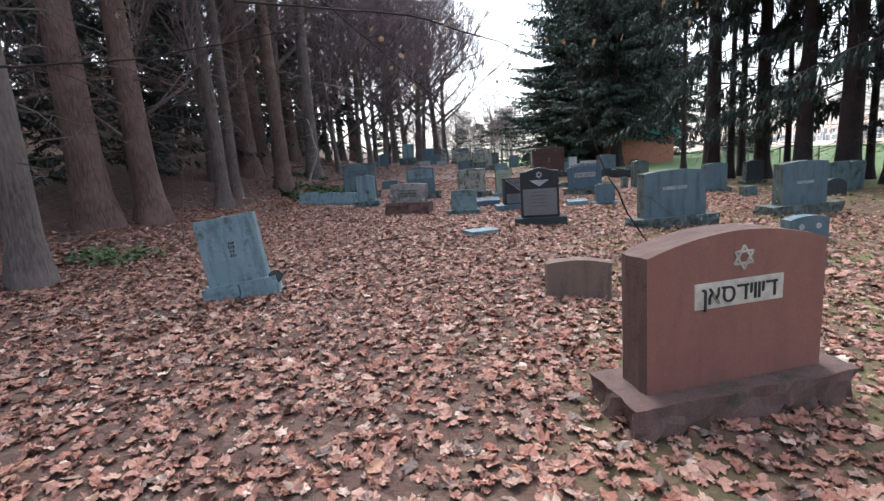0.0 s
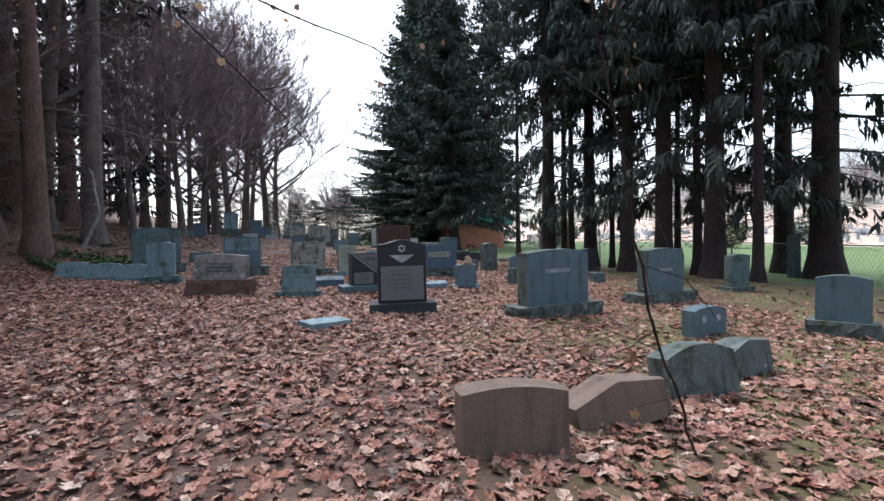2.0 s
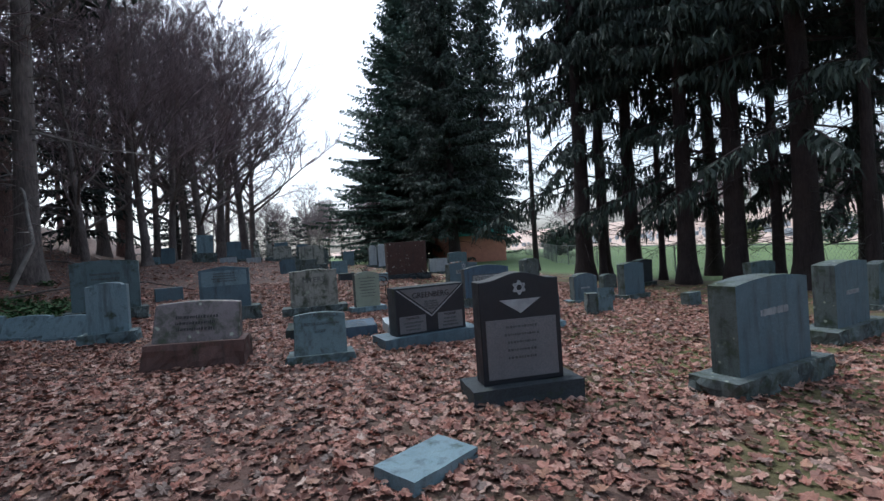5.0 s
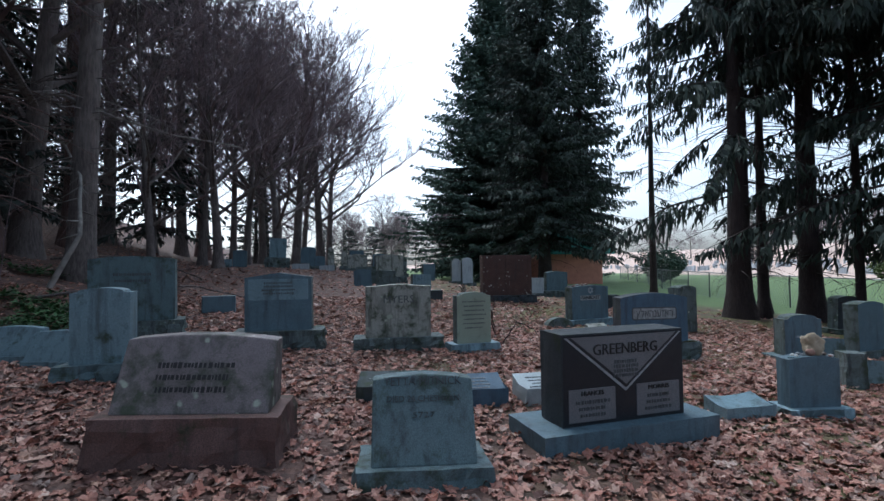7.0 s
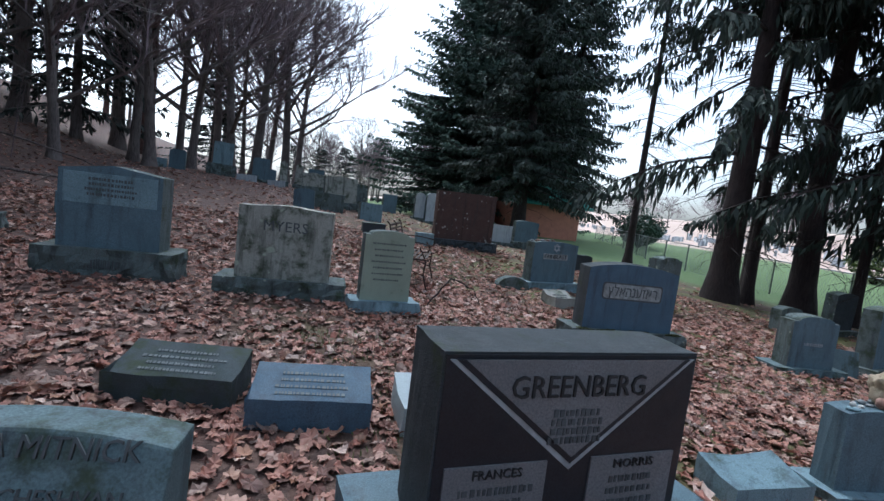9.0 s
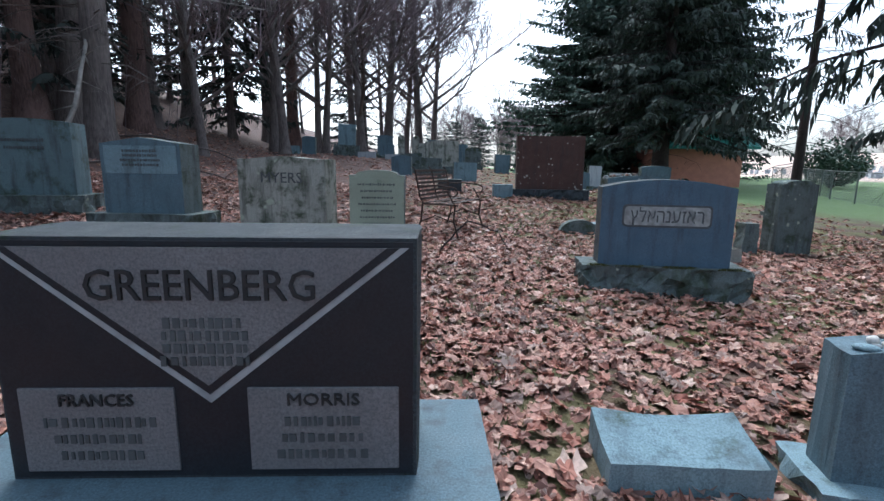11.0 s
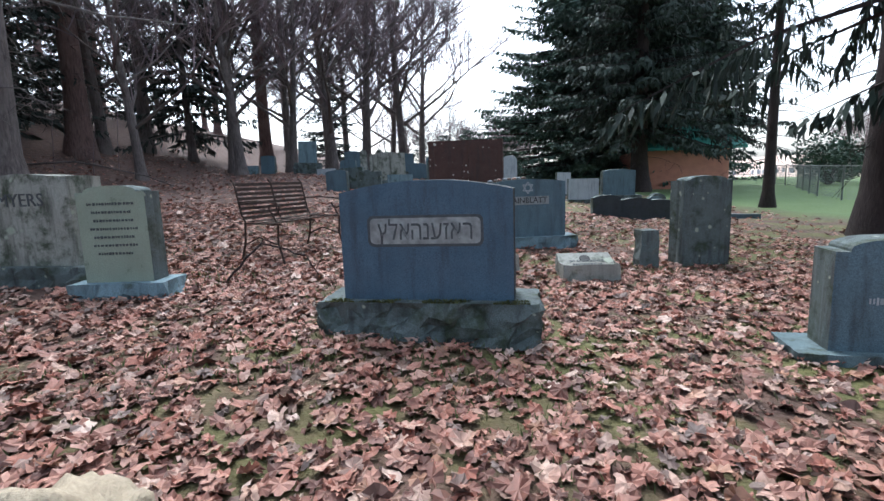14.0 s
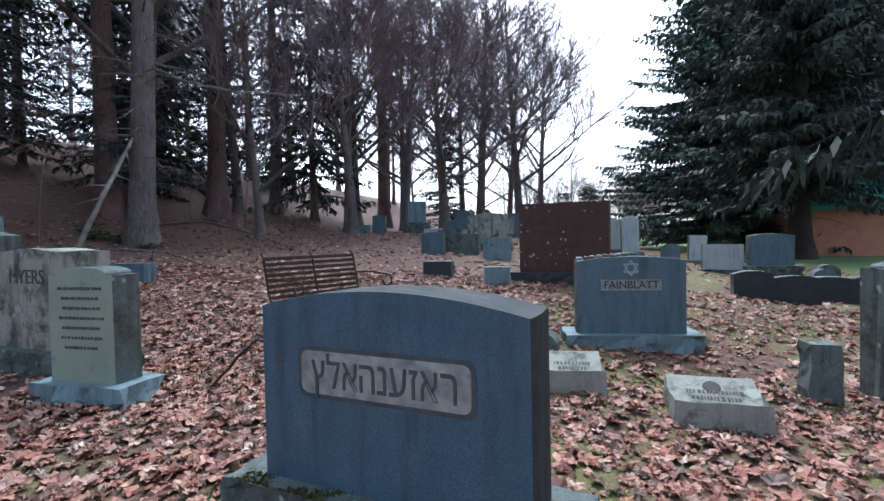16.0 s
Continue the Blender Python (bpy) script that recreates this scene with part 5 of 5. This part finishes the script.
# ---- overhanging branches and saplings ----
def branch(label, pts, r0, r1, mat, twigs, seed, leaves=0, droop=0.3, name="branch", category="branch", reach=0.5):
    """A thin crooked branch through the given places, with side twigs and a few withered leaves."""
    rng = random.Random(seed)
    ob = thing(name, Matrix.Translation(pts[0]), label, category)
    s, lv = Shape(), Shape()
    line = []
    for a, b in zip(pts, pts[1:]):
        for i in range(5):
            line.append(Vector(a).lerp(Vector(b), i / 5) + Vector((rng.uniform(-1, 1), rng.uniform(-1, 1), rng.uniform(-1, 1))) * 0.012)
    line.append(Vector(pts[-1]))
    line = [p - Vector(pts[0]) for p in line]
    n = len(line)
    s.tube(line, [r0 + (r1 - r0) * i / (n - 1) for i in range(n)], 5)
    ends = [line[-1]]
    for k in range(twigs):
        i = rng.randrange(n // 4, n)
        d = Vector((rng.uniform(-1, 1), rng.uniform(-1, 1), rng.uniform(-0.6, 0.7))).normalized()
        ln = reach * rng.uniform(0.4, 1.0)
        a = line[i]
        b = a + d * ln * 0.5 + Vector((0, 0, rng.uniform(-0.05, 0.05)))
        c = a + d * ln + Vector((0, 0, -droop * ln * 0.4))
        s.tube([a, b, c], [max(r1, 0.003), 0.0025, 0.0012], 3)
        ends += [c, b]
        e = b + Vector((rng.uniform(-1, 1), rng.uniform(-1, 1), rng.uniform(-0.5, 0.5))) * ln * 0.3
        s.tube([b, e], [0.002, 0.001], 3)
        ends.append(e)
    tagged(part("wood", s.mesh("wood", mat, True), None, ob), kind="stuff")
    shape = leaf_outline(5, 0.45, 2)
    for k in range(leaves):
        e = ends[rng.randrange(len(ends))]
        turn = Euler((rng.uniform(1.0, 2.1), rng.uniform(-0.5, 0.5), rng.uniform(0, 6.3))).to_matrix()
        size = rng.uniform(0.028, 0.05)
        lv2 = [Vector((0, 0, 0))] + [Vector((x, y, 3.0 * x * x * size)) * size for x, y in shape]
        vv = [tuple(e + Vector((0, 0, -size)) + turn @ p) for p in lv2]
        m = len(shape)
        part("leaf", mesh_of("leaf", vv, [(0, 1 + i, 1 + (i + 1) % m) for i in range(m)], LEAF_HANG), None, ob, "withered tan leaf")
    return ob


DARK_TWIG = BARK_DARK
branch("thin arching sapling stem beside the brown rocks with withered leaves", [(2.95, 4.85, 0.0), (2.4, 4.55, 0.65), (1.95, 4.3, 1.2), (1.6, 4.05, 1.72), (1.35, 3.95, 2.4), (1.3, 4.0, 2.95)], 0.009, 0.003, DARK_TWIG, 16, 1, 10, name="sapling", category="sapling", reach=0.7)
branch("thin hanging twig with a few withered leaves", [(-0.9, 5.9, 3.75), (-0.2, 6.05, 3.1), (0.25, 6.2, 2.7), (0.8, 6.4, 2.2)], 0.006, 0.003, DARK_TWIG, 14, 2, 10, reach=0.6)
branch("long overhanging branch with withered leaves", [(-2.6, 8.6, 4.6), (-1.4, 8.2, 4.3), (0.2, 7.6, 3.9), (1.4, 7.0, 3.3), (2.1, 6.9, 2.9)], 0.02, 0.003, DARK_TWIG, 26, 3, 12, reach=0.9)
branch("overhanging branch over the path with withered leaves", [(0.6, 4.6, 3.9), (1.6, 4.9, 3.5), (2.8, 5.6, 3.3), (3.6, 6.0, 2.9)], 0.014, 0.003, DARK_TWIG, 18, 4, 12, reach=0.8)
branch("bare branch reaching out of the wood", [(-5.3, 6.8, 3.4), (-4.2, 6.4, 3.3), (-2.6, 5.6, 3.1), (-1.2, 5.4, 3.2)], 0.02, 0.004, DARK_TWIG, 16, 5, 3, reach=0.9)
branch("long pale dead branch hanging across the wood's edge", [(-8.0, 26.1, 6.9), (-6.2, 26.2, 6.9), (-4.7, 26.0, 6.25), (-3.2, 26.2, 5.9), (-1.4, 26.6, 5.75)], 0.07, 0.012, TWIG_PALE, 26, 6, 0, 0.8, reach=1.4)
branch("bent pale dead trunk leaning at the wood's edge", [(-5.0, 22.6, 1.3), (-4.5, 22.9, 2.6), (-5.0, 24.2, 4.2), (-5.9, 25.6, 5.3)], 0.07, 0.03, TWIG_PALE, 18, 7, 0, 0.8, reach=1.4)
branch("fallen grey branch lying at the wood's edge", [(x, y, land(x, y) + up) for x, y, up in ((-4.6, 21.0, 0.1), (-3.2, 21.8, 0.35), (-1.8, 22.0, 0.3), (-0.6, 21.8, 0.05))], 0.035, 0.012, BARK_GREY, 16, 8, 0, 0.2, reach=0.9)
branch("fallen dead branch leaning over the leaves", [(x, y, land(x, y) + up) for x, y, up in ((-6.6, 26.5, 0.1), (-5.0, 26.7, 0.6), (-3.4, 27.1, 0.4), (-2.6, 27.3, 0.05))], 0.04, 0.012, BARK_GREY, 20, 9, 0, 0.2, reach=1.0)
branch("broken curled branch lying behind the pale headstone", [(x, y, land(x, y) + up) for x, y, up in ((3.6, 16.9, 0.02), (3.9, 17.0, 0.36), (4.25, 17.1, 0.24), (4.4, 17.1, 0.02))], 0.012, 0.004, BARK_DARK, 10, 10, 0, 0.2, reach=0.4)
for i, (x, y, h) in enumerate(((-4.6, 9.6, 1.6), (-5.2, 13.4, 2.0), (-4.6, 18.6, 2.2), (-5.8, 22.4, 2.6), (-6.4, 27.6, 2.6), (-6.4, 19.0, 2.8), (-4.6, 11.2, 1.2), (-7.0, 15.6, 3.0), (-6.0, 30.0, 3.0), (-4.8, 27.0, 2.0))):
    z = land(x, y)
    branch("thin leafless sapling at the wood's edge", [(x, y, z - 0.1), (x + 0.1, y, z + h * 0.4), (x + 0.25, y + 0.1, z + h)], 0.014, 0.004, TWIG, 16, 20 + i, 0, 0.1, name="sapling", category="sapling", reach=0.9)


# ---- fence, building and far field ----
def build_fence():
    line = [(27.0, 45.0), (22.8, 36.5), (19.2, 30.5), (17.4, 25.0), (17.2, 18.0), (17.6, 10.0), (18.0, 2.0), (18.2, -6.0)]
    fence = thing("chain_link_fence", Matrix(), "low grey chain-link fence along the lawn", "fence", kind="")
    wire = Shape()
    posts = []
    for a, b in zip(line, line[1:]):
        for i in range(3):
            posts.append(Vector((a[0] + (b[0] - a[0]) * i / 3, a[1] + (b[1] - a[1]) * i / 3, 0)))
    for p in posts:
        p.z = land(p.x, p.y)
        bm = rod([(p.x, p.y, p.z - 0.1), (p.x, p.y, p.z + 1.15)], 0.028, 8)
        part("post", bm, FENCE_STEEL, fence)
    for p, q in zip(posts, posts[1:]):
        part("top_rail", rod([p + Vector((0, 0, 1.12)), q + Vector((0, 0, 1.12))], 0.02, 6), FENCE_STEEL, fence)
        n = 24
        for i in range(n):
            for z0, z1 in ((0.05, 1.1), (1.1, 0.05)):
                a, b = p.lerp(q, i / n), p.lerp(q, min(1, (i + 5) / n))
                wire.tube([a + Vector((0, 0, z0)), b + Vector((0, 0, z1))], [0.003, 0.003], 3)
    tagged(part("wire_mesh", wire.mesh("wire_mesh", FENCE_STEEL), None, fence), kind="stuff")


build_fence()


def build_hall():
    x0, y0, yaw = 20.3, 38.0, -8
    z = land(18, 39) - 0.3
    hall = thing("hall", pose(x0, y0, z, 0, 0, yaw), "low salmon-coloured brick building with a green metal roof", "building")
    w, h, d = 4.3, 2.45 - z, 6.0
    part("wall", box(w, h, d, (-w / 2, d / 2, 0), 0.01), BRICK_WALL, hall)
    bm = bmesh.new()
    prof = ((-0.6, h - 0.05), (d / 2, h + 1.5), (d + 0.6, h - 0.05), (d + 0.6, h + 0.08), (d / 2, h + 1.65), (-0.6, h + 0.1))
    rings = [[bm.verts.new((x, y, zz)) for y, zz in prof] for x in (-w - 0.6, 0.6)]
    bm.faces.new(rings[0])
    bm.faces.new(rings[1][::-1])
    for i in range(6):
        bm.faces.new((rings[0][i], rings[1][i], rings[1][(i + 1) % 6], rings[0][(i + 1) % 6]))
    bmesh.ops.recalc_face_normals(bm, faces=bm.faces[:])
    part("roof", bm, ROOF_GREEN, hall, "green metal roof")
    for k in range(10):
        x = -w - 0.5 + (w + 1.0) * k / 9
        part("roof_rib", rod([(x, -0.58, h + 0.12), (x, d / 2, h + 1.67)], 0.025, 4), ROOF_GREEN, hall)
    gable = bmesh.new()
    vs = [gable.verts.new(p) for p in ((0.003, 0, h - 0.1), (0.003, d, h - 0.1), (0.003, d / 2, h + 1.45))]
    gable.faces.new(vs)
    part("gable", gable, BRICK_WALL, hall)


build_hall()


def far_field():
    """Small pale stones of a graveyard on the far hillside, and round shrubs on the lawn."""
    rng = random.Random(8)
    bm = bmesh.new()
    for i in range(260):
        x, y = rng.uniform(62, 92), rng.uniform(0, 110)
        bmesh.ops.create_cube(bm, size=1.0, matrix=pose(x, y, land(x, y) + 0.35, 0, 0, rng.uniform(0, 90)) @ Matrix.Diagonal((rng.uniform(0.6, 1.2), 0.3, 0.9, 1)))
    ob = part("distant_headstones", bm, MARBLE_WHITE, None)
    tagged(ob, "many small pale headstones on the far hillside", "headstones", kind="stuff")
    for i, (x, y, s) in enumerate(((27.0, 40.0, 1.7), (38.0, 31.0, 1.6), (45.0, 28.0, 1.8), (41.0, 18.0, 1.5), (30.5, 43.5, 1.5))):
        r2 = random.Random(i + 50)
        sh, lv = Shape(), Shape()
        shrub = thing("shrub", pose(x, y, land(x, y)), "rounded dark evergreen shrub on the lawn" if i % 2 == 0 else "rounded olive shrub on the lawn", "shrub", "shrubs on the lawn")
        for k in range(14):
            d = Vector((r2.uniform(-1, 1), r2.uniform(-1, 1), r2.uniform(0.5, 1.6))).normalized()
            sh.tube([Vector((0, 0, -0.05)), d * s * 0.9], [0.05, 0.01], 4)
        for k in range(2200):
            d = Vector((r2.gauss(0, 1), r2.gauss(0, 1), r2.gauss(0.2, 0.8))).normalized()
            p = Vector((d.x * s, d.y * s, s * 0.85 + d.z * s * 0.75)) * r2.uniform(0.65, 1.05) * (1 + 0.2 * noise.noise(d * 2.5))
            p.z = max(0.05, p.z)
            t = Vector((r2.uniform(-1, 1), r2.uniform(-1, 1), r2.uniform(-0.5, 1))).normalized() * 0.22
            lv.blade(p, p + t, t.cross(Vector((r2.uniform(-1, 1), 0.3, 1))).normalized() * 0.07)
        part("stem", sh.mesh("stem", BARK_DARK), None, shrub)
        tagged(part("crown", lv.mesh("crown", NEEDLES_LIT if i % 2 == 0 else GRASS_TUFT), None, shrub), kind="stuff")


far_field()
